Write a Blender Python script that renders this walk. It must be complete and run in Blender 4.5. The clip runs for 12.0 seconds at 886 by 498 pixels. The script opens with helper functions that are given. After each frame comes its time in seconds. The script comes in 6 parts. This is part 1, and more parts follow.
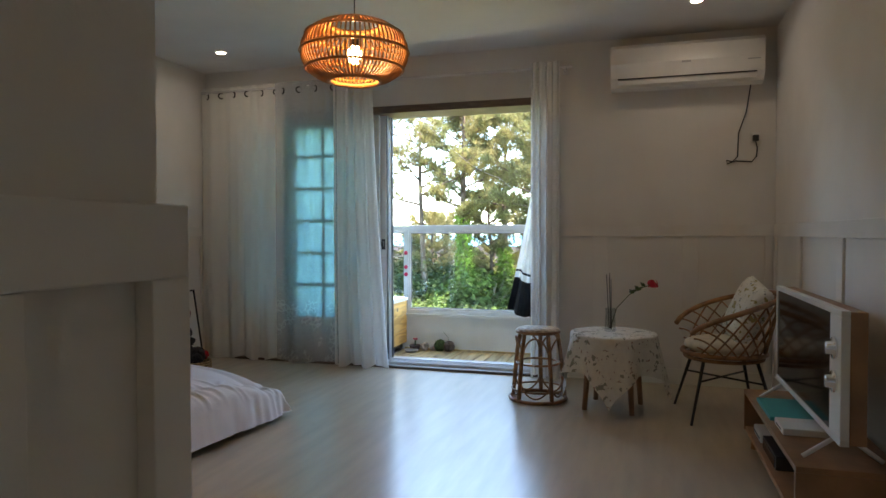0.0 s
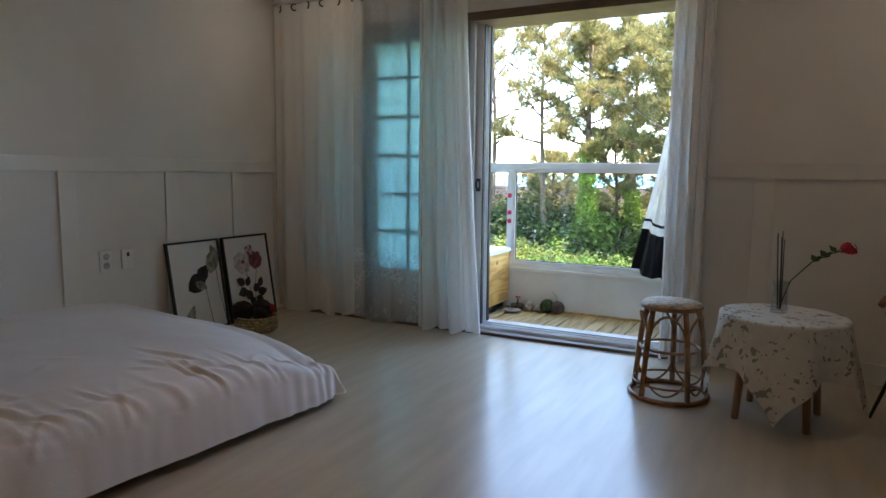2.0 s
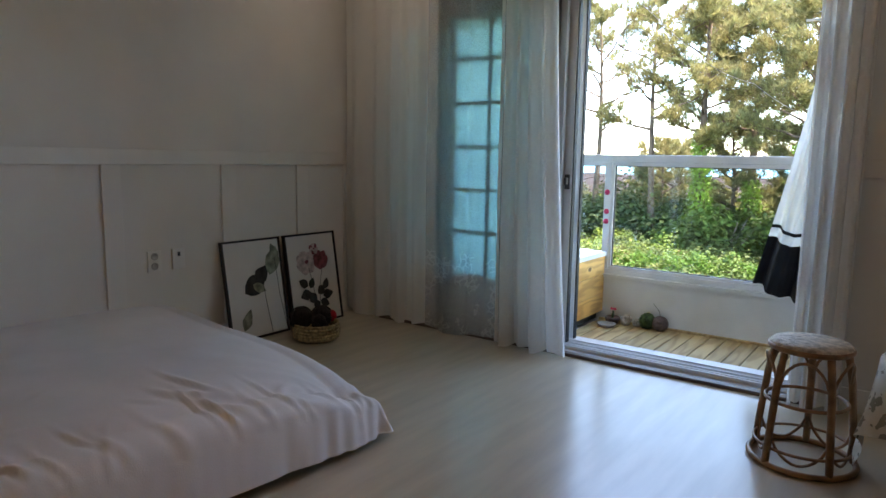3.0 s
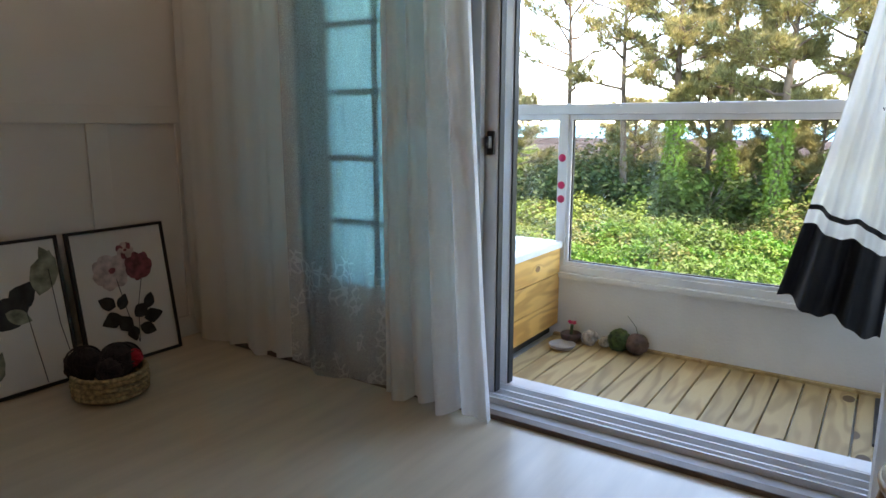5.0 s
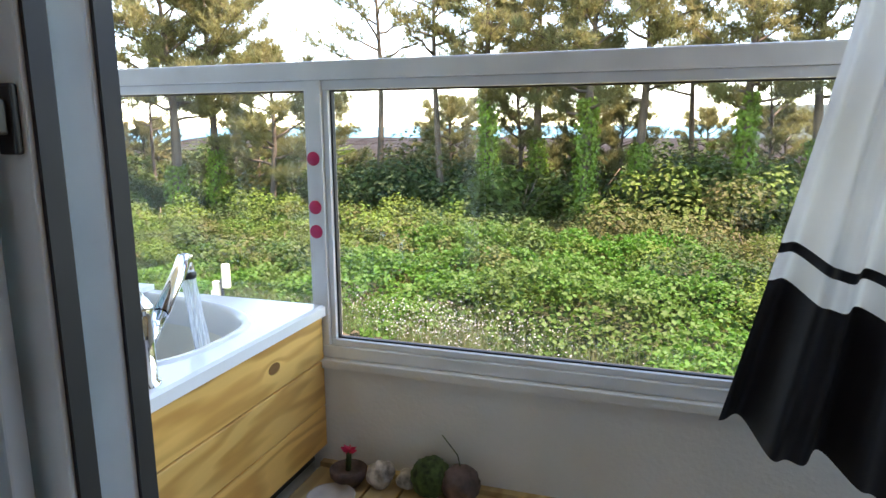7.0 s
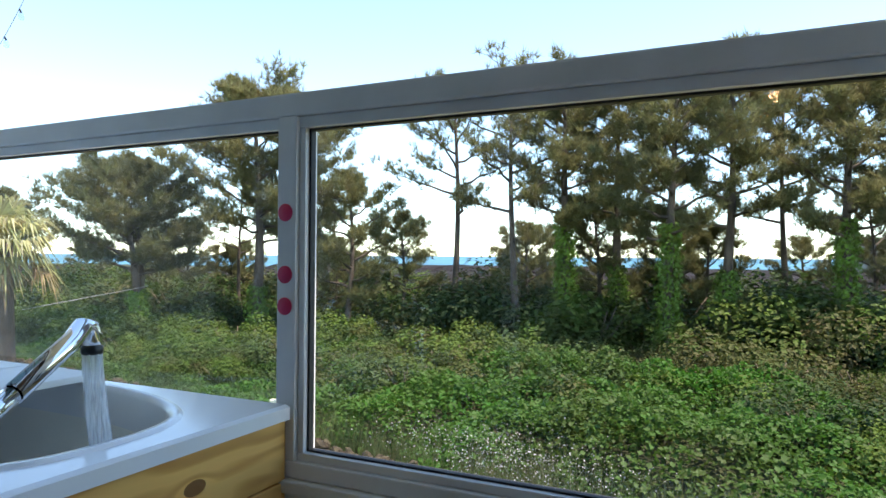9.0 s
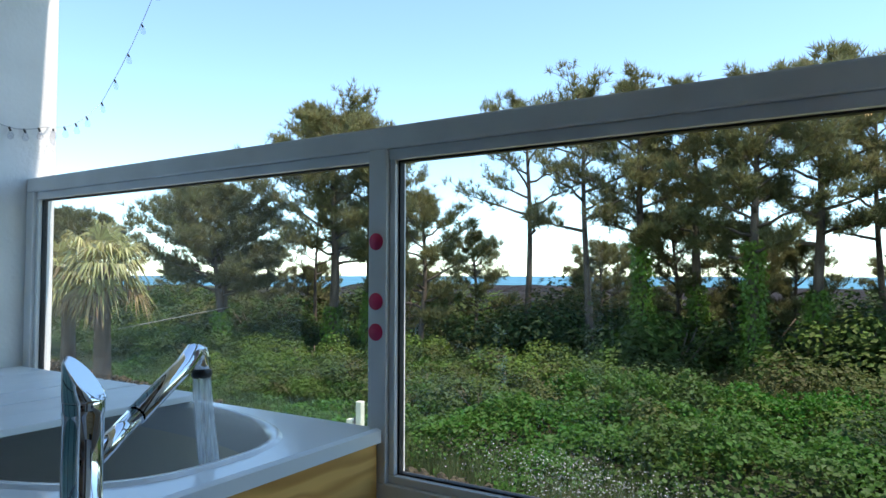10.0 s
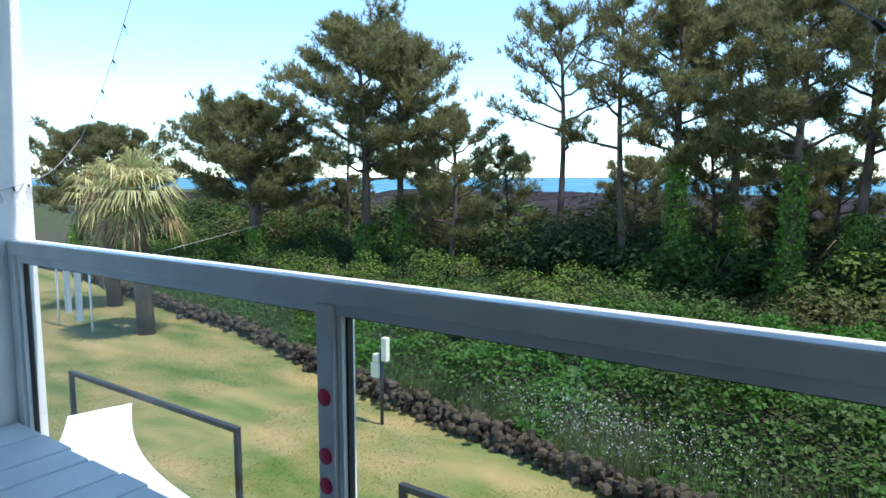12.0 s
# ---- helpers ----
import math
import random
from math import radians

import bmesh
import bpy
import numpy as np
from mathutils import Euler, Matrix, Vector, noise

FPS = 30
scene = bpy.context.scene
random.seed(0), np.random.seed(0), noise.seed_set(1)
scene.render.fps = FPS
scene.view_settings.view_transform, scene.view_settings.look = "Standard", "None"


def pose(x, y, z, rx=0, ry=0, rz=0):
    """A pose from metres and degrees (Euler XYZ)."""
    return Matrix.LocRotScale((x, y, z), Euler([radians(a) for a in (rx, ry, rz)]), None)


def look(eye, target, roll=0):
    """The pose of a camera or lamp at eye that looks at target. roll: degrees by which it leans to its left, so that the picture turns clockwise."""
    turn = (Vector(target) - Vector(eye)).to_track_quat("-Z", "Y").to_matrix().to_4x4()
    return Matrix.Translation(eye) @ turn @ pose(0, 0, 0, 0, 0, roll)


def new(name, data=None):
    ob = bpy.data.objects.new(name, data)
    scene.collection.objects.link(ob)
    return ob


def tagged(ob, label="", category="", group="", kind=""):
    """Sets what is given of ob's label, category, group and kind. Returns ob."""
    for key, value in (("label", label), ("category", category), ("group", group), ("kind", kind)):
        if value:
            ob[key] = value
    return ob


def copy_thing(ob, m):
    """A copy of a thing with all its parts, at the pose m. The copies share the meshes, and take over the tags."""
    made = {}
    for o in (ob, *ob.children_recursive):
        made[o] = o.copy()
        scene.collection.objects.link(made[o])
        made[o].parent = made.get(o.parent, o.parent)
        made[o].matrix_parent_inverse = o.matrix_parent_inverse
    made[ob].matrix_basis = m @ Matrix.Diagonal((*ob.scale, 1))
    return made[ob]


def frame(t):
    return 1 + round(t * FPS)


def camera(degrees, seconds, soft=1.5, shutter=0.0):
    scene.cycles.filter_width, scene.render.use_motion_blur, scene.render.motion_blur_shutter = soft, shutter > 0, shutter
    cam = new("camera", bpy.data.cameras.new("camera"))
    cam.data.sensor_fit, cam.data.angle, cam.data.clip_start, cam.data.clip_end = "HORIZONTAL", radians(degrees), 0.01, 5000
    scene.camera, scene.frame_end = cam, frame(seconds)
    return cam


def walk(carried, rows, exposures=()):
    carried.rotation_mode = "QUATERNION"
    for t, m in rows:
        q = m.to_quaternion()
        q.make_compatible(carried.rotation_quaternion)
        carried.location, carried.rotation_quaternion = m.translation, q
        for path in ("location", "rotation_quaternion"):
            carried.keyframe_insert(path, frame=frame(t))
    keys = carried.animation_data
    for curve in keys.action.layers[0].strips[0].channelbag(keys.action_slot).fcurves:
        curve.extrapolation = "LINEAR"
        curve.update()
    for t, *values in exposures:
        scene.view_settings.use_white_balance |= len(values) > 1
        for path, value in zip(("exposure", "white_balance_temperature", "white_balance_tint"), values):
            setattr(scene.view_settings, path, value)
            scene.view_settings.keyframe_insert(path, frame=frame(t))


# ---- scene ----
import itertools

cam = camera(68.0, 12.0)

PATH = [
    (0, (2.071, -5.198, 1.132), (1.493, -3.284, 1.083), -0.1),
    (0.5, (2.093, -4.952, 1.162), (1.467, -3.055, 1.05), -0.2),
    (1, (2.01, -4.715, 1.151), (1.309, -2.849, 0.984), 0.5),
    (1.5, (1.95, -4.446, 1.13), (1.14, -2.628, 0.936), 0.7),
    (2, (1.873, -4.181, 1.121), (0.959, -2.417, 0.889), 0.6),
    (2.5, (1.805, -3.924, 1.129), (0.754, -2.241, 0.878), 1.3),
    (3, (1.711, -3.592, 1.169), (0.538, -1.996, 0.893), 0.9),
    (4.8, (1.304, -2.339, 1.118), (0.158, -0.741, 0.755), 0.2),
    (5, (1.206, -2.118, 1.105), (0.106, -0.491, 0.731), 0.1),
    (5.5, (1.074, -1.755, 1.113), (0.095, -0.055, 0.726), -0.2),
    (6, (0.925, -1.293, 1.089), (0.107, 0.488, 0.692), -0.1),
    (6.5, (0.795, -0.905, 1.076), (0.134, 0.941, 0.683), 0.3),
    (6.7, (0.738, -0.765, 1.062), (0.116, 1.096, 0.674), -0.5),
    (8.3, (0.805, -0.058, 0.831), (0.037, 1.784, 0.694), 0.5),
    (8.5, (0.786, -0.092, 0.825), (-0.002, 1.744, 0.742), 0.4),
    (9, (0.749, -0.043, 0.829), (-0.116, 1.76, 0.846), 0.4),
    (9.5, (0.727, -0.043, 0.83), (-0.235, 1.71, 0.895), 0.3),
    (10, (0.731, -0.088, 0.846), (-0.323, 1.61, 0.923), 0.1),
    (10.5, (0.759, -0.142, 0.973), (-0.358, 1.516, 1.036), 0.5),
    (11, (0.828, -0.115, 1.24), (-0.318, 1.525, 1.24), 0.1),
    (11.5, (0.875, -0.038, 1.373), (-0.276, 1.593, 1.255), 0.0),
    (12, (0.844, 0.113, 1.454), (-0.295, 1.742, 1.232), -0.0),
]
EXPOSURES = [(0, 4.0, 7700, 20), (3.0, 3.7, 7900, 25), (5.0, 3.7, 8500, 28), (6.0, 3.48, 8800, 29), (6.7, 3.18, 8700, 29), (8.3, 2.45, 7600, 25),
             (9.0, 1.75, 7300, 21), (9.6, 1.42, 6900, 17), (10.6, 1.24, 6650, 13), (11.2, 1.18, 6400, 12), (12.0, 1.26, 6200, 13)]
walk(cam, [(t, look(eye, target, roll)) for t, eye, target, roll in PATH], EXPOSURES)

# ---- world, sun ----
SUN_ELEV, SUN_AZ = radians(69), radians(84)   # azimuth clockwise from +y
world = bpy.data.worlds.new("sky")
scene.world = world
world.use_nodes = True
wn = world.node_tree
sky = wn.nodes.new("ShaderNodeTexSky")
sky.sky_type = "NISHITA"
sky.sun_disc = False
sky.sun_elevation, sky.sun_rotation = SUN_ELEV, SUN_AZ
sky.air_density, sky.dust_density, sky.ozone_density, sky.altitude = 1.0, 0.0, 2.3, 2500
wn.nodes["Background"].inputs["Strength"].default_value = 0.15
tint = wn.nodes.new("ShaderNodeMixRGB")
tint.blend_type, tint.inputs[0].default_value, tint.inputs[2].default_value = "MULTIPLY", 1.0, (1.03, 1.18, 1.1, 1)
wn.links.new(sky.outputs[0], tint.inputs[1])
wn.links.new(tint.outputs[0], wn.nodes["Background"].inputs["Color"])
sun = new("sun", bpy.data.lights.new("sun", "SUN"))
sun.data.energy, sun.data.angle, sun.data.color = 3.3, radians(0.6), (1.0, 0.95, 0.86)
sd = Vector((math.sin(SUN_AZ) * math.cos(SUN_ELEV), math.cos(SUN_AZ) * math.cos(SUN_ELEV), math.sin(SUN_ELEV)))
sun.matrix_world = look(sd * 60, (0, 0, 0))

# recessed ceiling spots (last two unseen, added as fill light) and the pendant bulb
for x, y in ((-1.2, -0.585), (2.397, -0.73), (0.6, -4.2), (2.1, -6.2)):
    sl = new("ceiling_spot_light", bpy.data.lights.new("ceiling_spot_light", "SPOT"))
    sl.data.energy, sl.data.color, sl.data.spot_size, sl.data.spot_blend, sl.data.shadow_soft_size = 0.05, (1.0, 0.9, 0.78), radians(130), 0.8, 0.04
    sl.matrix_world = look((x, y, 2.57), (x, y, 0))
pl = new("pendant_light", bpy.data.lights.new("pendant_light", "POINT"))
pl.data.energy, pl.data.color, pl.data.shadow_soft_size = 0.12, (1.0, 0.72, 0.42), 0.04
pl.location = (0.848, -2.5, 1.98)

# ---- materials ----
def mat(name, col, rough=0.5, metal=0.0, scale=6.0, var=0.12, bump=0.0, bscale=None, stretch=(1, 1, 1), island=0.0,
        obj=0.0, trans=0.0, spec=0.5, coat=0.0, col2=None, fine=0.0, each=0.0):
    m = bpy.data.materials.new(name)
    m.use_nodes = True
    nt = m.node_tree
    n, l = nt.nodes, nt.links
    b = n["Principled BSDF"]
    b.inputs["Roughness"].default_value = rough
    b.inputs["Metallic"].default_value = metal
    b.inputs["Specular IOR Level"].default_value = spec
    b.inputs["Coat Weight"].default_value, b.inputs["Coat Roughness"].default_value = coat, 0.2 if coat > 0.5 else 0.05
    tc = n.new("ShaderNodeTexCoord")
    mp = n.new("ShaderNodeMapping")
    mp.inputs["Scale"].default_value = stretch
    l.new(tc.outputs["Object"], mp.inputs["Vector"])
    nz = n.new("ShaderNodeTexNoise")
    nz.inputs["Scale"].default_value, nz.inputs["Detail"].default_value = scale, 6
    l.new(mp.outputs[0], nz.inputs["Vector"])
    mix = n.new("ShaderNodeMix")
    mix.data_type = "RGBA"
    c2 = col2 or tuple(c * (1 - 2 * var) for c in col)
    c1 = col if col2 else tuple(min(1, c * (1 + var)) for c in col)
    mix.inputs[6].default_value, mix.inputs[7].default_value = (*c1, 1), (*c2, 1)
    rp = n.new("ShaderNodeMapRange")
    rp.inputs[1].default_value, rp.inputs[2].default_value = 0.32, 0.68
    l.new(nz.outputs[0], rp.inputs[0])
    l.new(rp.outputs[0], mix.inputs[0])
    out = mix.outputs[2]
    if island or obj:
        src = n.new("ShaderNodeObjectInfo").outputs["Random"] if obj else n.new("ShaderNodeNewGeometry").outputs["Random Per Island"]
        hs = n.new("ShaderNodeHueSaturation")
        vr = n.new("ShaderNodeMapRange")
        a = obj or island
        vr.inputs[3].default_value, vr.inputs[4].default_value = 1 - a, 1 + a
        l.new(src, vr.inputs[0])
        l.new(vr.outputs[0], hs.inputs["Value"])
        hr = n.new("ShaderNodeMapRange")
        hr.inputs[3].default_value, hr.inputs[4].default_value = 0.5 - a * 0.06, 0.5 + a * 0.06
        l.new(src, hr.inputs[0])
        l.new(hr.outputs[0], hs.inputs["Hue"])
        l.new(out, hs.inputs["Color"])
        out = hs.outputs[0]
    if each:
        oi, eh, ev, eu = n.new("ShaderNodeObjectInfo"), n.new("ShaderNodeHueSaturation"), n.new("ShaderNodeMapRange"), n.new("ShaderNodeMapRange")
        ev.inputs[3].default_value, ev.inputs[4].default_value = 1 - each, 1 + each
        eu.inputs[3].default_value, eu.inputs[4].default_value = 0.5 + each * 0.05, 0.5 - each * 0.05
        l.new(oi.outputs["Random"], ev.inputs[0])
        l.new(oi.outputs["Random"], eu.inputs[0])
        l.new(ev.outputs[0], eh.inputs["Value"])
        l.new(eu.outputs[0], eh.inputs["Hue"])
        l.new(out, eh.inputs["Color"])
        out = eh.outputs[0]
    l.new(out, b.inputs["Base Color"])
    if bump:
        bn = n.new("ShaderNodeTexNoise")
        bn.inputs["Scale"].default_value, bn.inputs["Detail"].default_value = bscale or scale * 4, 4
        l.new(mp.outputs[0], bn.inputs["Vector"])
        bp = n.new("ShaderNodeBump")
        bp.inputs["Strength"].default_value, bp.inputs["Distance"].default_value = bump, 0.01
        l.new(bn.outputs[0], bp.inputs["Height"])
        l.new(bp.outputs[0], b.inputs["Normal"])
    if fine:
        rn = n.new("ShaderNodeMapRange")
        rn.inputs[3].default_value, rn.inputs[4].default_value = rough - fine, rough + fine
        l.new(nz.outputs[0], rn.inputs[0])
        l.new(rn.outputs[0], b.inputs["Roughness"])
    if trans:
        tb = n.new("ShaderNodeBsdfTranslucent")
        l.new(out, tb.inputs["Color"])
        ms = n.new("ShaderNodeMixShader")
        ms.inputs[0].default_value = trans
        l.new(b.outputs[0], ms.inputs[1])
        l.new(tb.outputs[0], ms.inputs[2])
        l.new(ms.outputs[0], n["Material Output"].inputs["Surface"])
    return m


def timber(name, col, dark, rough, grain=9.0, along="y", knots=2.2, coat=0.0):
    """Board wood: wavering growth lines along one axis, and round dark knots; each board takes its own cut of the figure."""
    m = bpy.data.materials.new(name)
    m.use_nodes = True
    n, l = m.node_tree.nodes, m.node_tree.links
    b = n["Principled BSDF"]
    b.inputs["Roughness"].default_value, b.inputs["Coat Weight"].default_value = rough, coat
    tc, oi, ad, mp = n.new("ShaderNodeTexCoord"), n.new("ShaderNodeObjectInfo"), n.new("ShaderNodeVectorMath"), n.new("ShaderNodeMapping")
    sc = n.new("ShaderNodeVectorMath")
    sc.operation = "SCALE"
    sc.inputs[0].default_value = (7.0, 5.0, 9.0)
    l.new(oi.outputs["Random"], sc.inputs["Scale"])
    l.new(tc.outputs["Object"], ad.inputs[0])
    l.new(sc.outputs[0], ad.inputs[1])
    mp.inputs["Scale"].default_value = (1, 0.16, 1) if along == "y" else (0.16, 1, 1)
    l.new(ad.outputs[0], mp.inputs["Vector"])
    vo = n.new("ShaderNodeTexVoronoi")
    vo.inputs["Scale"].default_value = knots
    km = n.new("ShaderNodeMapping")
    km.inputs["Scale"].default_value = (1.6, 0.9, 1.6)
    l.new(ad.outputs[0], km.inputs["Vector"])
    l.new(km.outputs[0], vo.inputs["Vector"])
    kr = n.new("ShaderNodeMapRange")
    kr.inputs[1].default_value, kr.inputs[2].default_value, kr.inputs[3].default_value, kr.inputs[4].default_value = 0.0, 0.28, 1.0, 0.0
    l.new(vo.outputs["Distance"], kr.inputs[0])
    kp = n.new("ShaderNodeMath")
    kp.operation, kp.inputs[1].default_value = "POWER", 3.0
    l.new(kr.outputs[0], kp.inputs[0])
    nz = n.new("ShaderNodeTexNoise")
    nz.inputs["Scale"].default_value, nz.inputs["Detail"].default_value = 4.0, 3
    l.new(mp.outputs[0], nz.inputs["Vector"])
    s1 = n.new("ShaderNodeMath")
    s1.operation, s1.inputs[1].default_value = "MULTIPLY_ADD", 0.22
    l.new(kp.outputs[0], s1.inputs[0])
    l.new(nz.outputs[0], s1.inputs[2])
    s2 = n.new("ShaderNodeMath")
    s2.operation, s2.inputs[1].default_value = "MULTIPLY", grain * 6.283
    l.new(s1.outputs[0], s2.inputs[0])
    s3 = n.new("ShaderNodeMath")
    s3.operation = "SINE"
    l.new(s2.outputs[0], s3.inputs[0])
    rg = n.new("ShaderNodeMapRange")
    rg.inputs[1].default_value, rg.inputs[2].default_value, rg.inputs[3].default_value, rg.inputs[4].default_value = -0.2, 1.0, 0.0, 0.75
    l.new(s3.outputs[0], rg.inputs[0])
    fine = n.new("ShaderNodeTexNoise")
    fine.inputs["Scale"].default_value, fine.inputs["Detail"].default_value = 60, 3
    l.new(mp.outputs[0], fine.inputs["Vector"])
    a1 = n.new("ShaderNodeMath")
    a1.operation, a1.inputs[1].default_value = "MULTIPLY_ADD", 0.3
    l.new(fine.outputs[0], a1.inputs[0])
    l.new(rg.outputs[0], a1.inputs[2])
    k2 = n.new("ShaderNodeMath")
    k2.operation, k2.inputs[1].default_value = "GREATER_THAN", 0.26
    l.new(kp.outputs[0], k2.inputs[0])
    mx, mk, hs, vr = n.new("ShaderNodeMixRGB"), n.new("ShaderNodeMixRGB"), n.new("ShaderNodeHueSaturation"), n.new("ShaderNodeMapRange")
    mx.inputs[1].default_value, mx.inputs[2].default_value = (*col, 1), (*dark, 1)
    l.new(a1.outputs[0], mx.inputs[0])
    mk.inputs[2].default_value = (dark[0] * 0.35, dark[1] * 0.3, dark[2] * 0.3, 1)
    l.new(k2.outputs[0], mk.inputs[0])
    l.new(mx.outputs[0], mk.inputs[1])
    vr.inputs[3].default_value, vr.inputs[4].default_value = 0.88, 1.1
    l.new(oi.outputs["Random"], vr.inputs[0])
    l.new(vr.outputs[0], hs.inputs["Value"])
    l.new(mk.outputs[0], hs.inputs["Color"])
    l.new(hs.outputs[0], b.inputs["Base Color"])
    bp = n.new("ShaderNodeBump")
    bp.inputs["Strength"].default_value, bp.inputs["Distance"].default_value = 0.15, 0.004
    l.new(a1.outputs[0], bp.inputs["Height"])
    l.new(bp.outputs[0], b.inputs["Normal"])
    return m


def sheer(name, col, clear, back=0.55, lace=0.0, lace_z=0.5, grain=(1, 1, 1)):
    """A sheer cloth: part open weave, part cloth that lets light through; lace: share of denser embroidery."""
    m = bpy.data.materials.new(name)
    m.use_nodes = True
    n, l = m.node_tree.nodes, m.node_tree.links
    for x in list(n):
        if x.type == "BSDF_PRINCIPLED":
            n.remove(x)
    d, tb, tr = n.new("ShaderNodeBsdfDiffuse"), n.new("ShaderNodeBsdfTranslucent"), n.new("ShaderNodeBsdfTransparent")
    for s in (d, tb):
        s.inputs["Color"].default_value = (*col, 1)
    m1, m2 = n.new("ShaderNodeMixShader"), n.new("ShaderNodeMixShader")
    m1.inputs[0].default_value = back
    l.new(d.outputs[0], m1.inputs[1])
    l.new(tb.outputs[0], m1.inputs[2])
    m2.inputs[0].default_value = clear
    l.new(m1.outputs[0], m2.inputs[1])
    l.new(tr.outputs[0], m2.inputs[2])
    tc = n.new("ShaderNodeTexCoord")
    nz = n.new("ShaderNodeTexNoise")
    nz.inputs["Scale"].default_value, nz.inputs["Detail"].default_value = 260, 2
    gm = n.new("ShaderNodeMapping")
    gm.inputs["Scale"].default_value = grain
    l.new(tc.outputs["Object"], gm.inputs["Vector"])
    l.new(gm.outputs[0], nz.inputs["Vector"])
    rg = n.new("ShaderNodeMapRange")
    rg.inputs[1].default_value, rg.inputs[2].default_value = 0.3, 0.7
    rg.inputs[3].default_value, rg.inputs[4].default_value = clear * 0.7, min(1, clear * 1.3)
    l.new(nz.outputs[0], rg.inputs[0])
    fac = rg.outputs[0]
    if lace:
        vo = n.new("ShaderNodeTexVoronoi")
        vo.inputs["Scale"].default_value = 24
        vo.feature = "DISTANCE_TO_EDGE"
        l.new(tc.outputs["Object"], vo.inputs["Vector"])
        lt = n.new("ShaderNodeMath")
        lt.operation = "LESS_THAN"
        lt.inputs[1].default_value = 0.09
        l.new(vo.outputs[0], lt.inputs[0])
        sp = n.new("ShaderNodeSeparateXYZ")
        l.new(tc.outputs["Object"], sp.inputs[0])
        band = n.new("ShaderNodeMath")
        band.operation = "LESS_THAN"
        band.inputs[1].default_value = lace_z
        l.new(sp.outputs[2], band.inputs[0])
        n2 = n.new("ShaderNodeTexNoise")
        n2.inputs["Scale"].default_value = 5
        l.new(tc.outputs["Object"], n2.inputs["Vector"])
        g2 = n.new("ShaderNodeMath")
        g2.operation = "GREATER_THAN"
        g2.inputs[1].default_value = 0.53
        l.new(n2.outputs[0], g2.inputs[0])
        a = n.new("ShaderNodeMath")
        a.operation = "MULTIPLY"
        l.new(lt.outputs[0], a.inputs[0])
        l.new(band.outputs[0], a.inputs[1])
        a2 = n.new("ShaderNodeMath")
        a2.operation = "MULTIPLY"
        l.new(a.outputs[0], a2.inputs[0])
        l.new(g2.outputs[0], a2.inputs[1])
        inv = n.new("ShaderNodeMath")
        inv.operation = "MULTIPLY_ADD"
        inv.inputs[1].default_value, inv.inputs[2].default_value = -lace, 1
        l.new(a2.outputs[0], inv.inputs[0])
        f = n.new("ShaderNodeMath")
        f.operation = "MULTIPLY"
        l.new(fac, f.inputs[0])
        l.new(inv.outputs[0], f.inputs[1])
        fac = f.outputs[0]
        dense = n.new("ShaderNodeMath")
        dense.operation, dense.inputs[1].default_value = "MULTIPLY", back
        l.new(inv.outputs[0], dense.inputs[0])
        l.new(dense.outputs[0], m1.inputs[0])
    l.new(fac, m2.inputs[0])
    l.new(m2.outputs[0], n["Material Output"].inputs["Surface"])
    return m


def glass(name, col=(1, 1, 1), rough=0.0, base=0.03, edge=0.7):
    """Thin pane: clear, with gloss that grows towards grazing view."""
    m = bpy.data.materials.new(name)
    m.use_nodes = True
    n, l = m.node_tree.nodes, m.node_tree.links
    n.remove(n["Principled BSDF"])
    t, g, lw, pw, ma, mx = (n.new("ShaderNode" + k) for k in ("BsdfTransparent", "BsdfGlossy", "LayerWeight", "Math", "Math", "MixShader"))
    t.inputs["Color"].default_value = (*col, 1)
    g.inputs["Roughness"].default_value = rough
    pw.operation, pw.inputs[1].default_value = "POWER", 4.0
    ma.operation, ma.inputs[1].default_value, ma.inputs[2].default_value = "MULTIPLY_ADD", edge, base
    l.new(lw.outputs["Facing"], pw.inputs[0])
    l.new(pw.outputs[0], ma.inputs[0])
    l.new(ma.outputs[0], mx.inputs[0])
    l.new(t.outputs[0], mx.inputs[1])
    l.new(g.outputs[0], mx.inputs[2])
    l.new(mx.outputs[0], n["Material Output"].inputs["Surface"])
    return m


def glow(name, col, strength):
    m = bpy.data.materials.new(name)
    m.use_nodes = True
    b = m.node_tree.nodes["Principled BSDF"]
    b.inputs["Base Color"].default_value = (*col, 1)
    b.inputs["Emission Color"].default_value = (*col, 1)
    b.inputs["Emission Strength"].default_value = strength
    return m


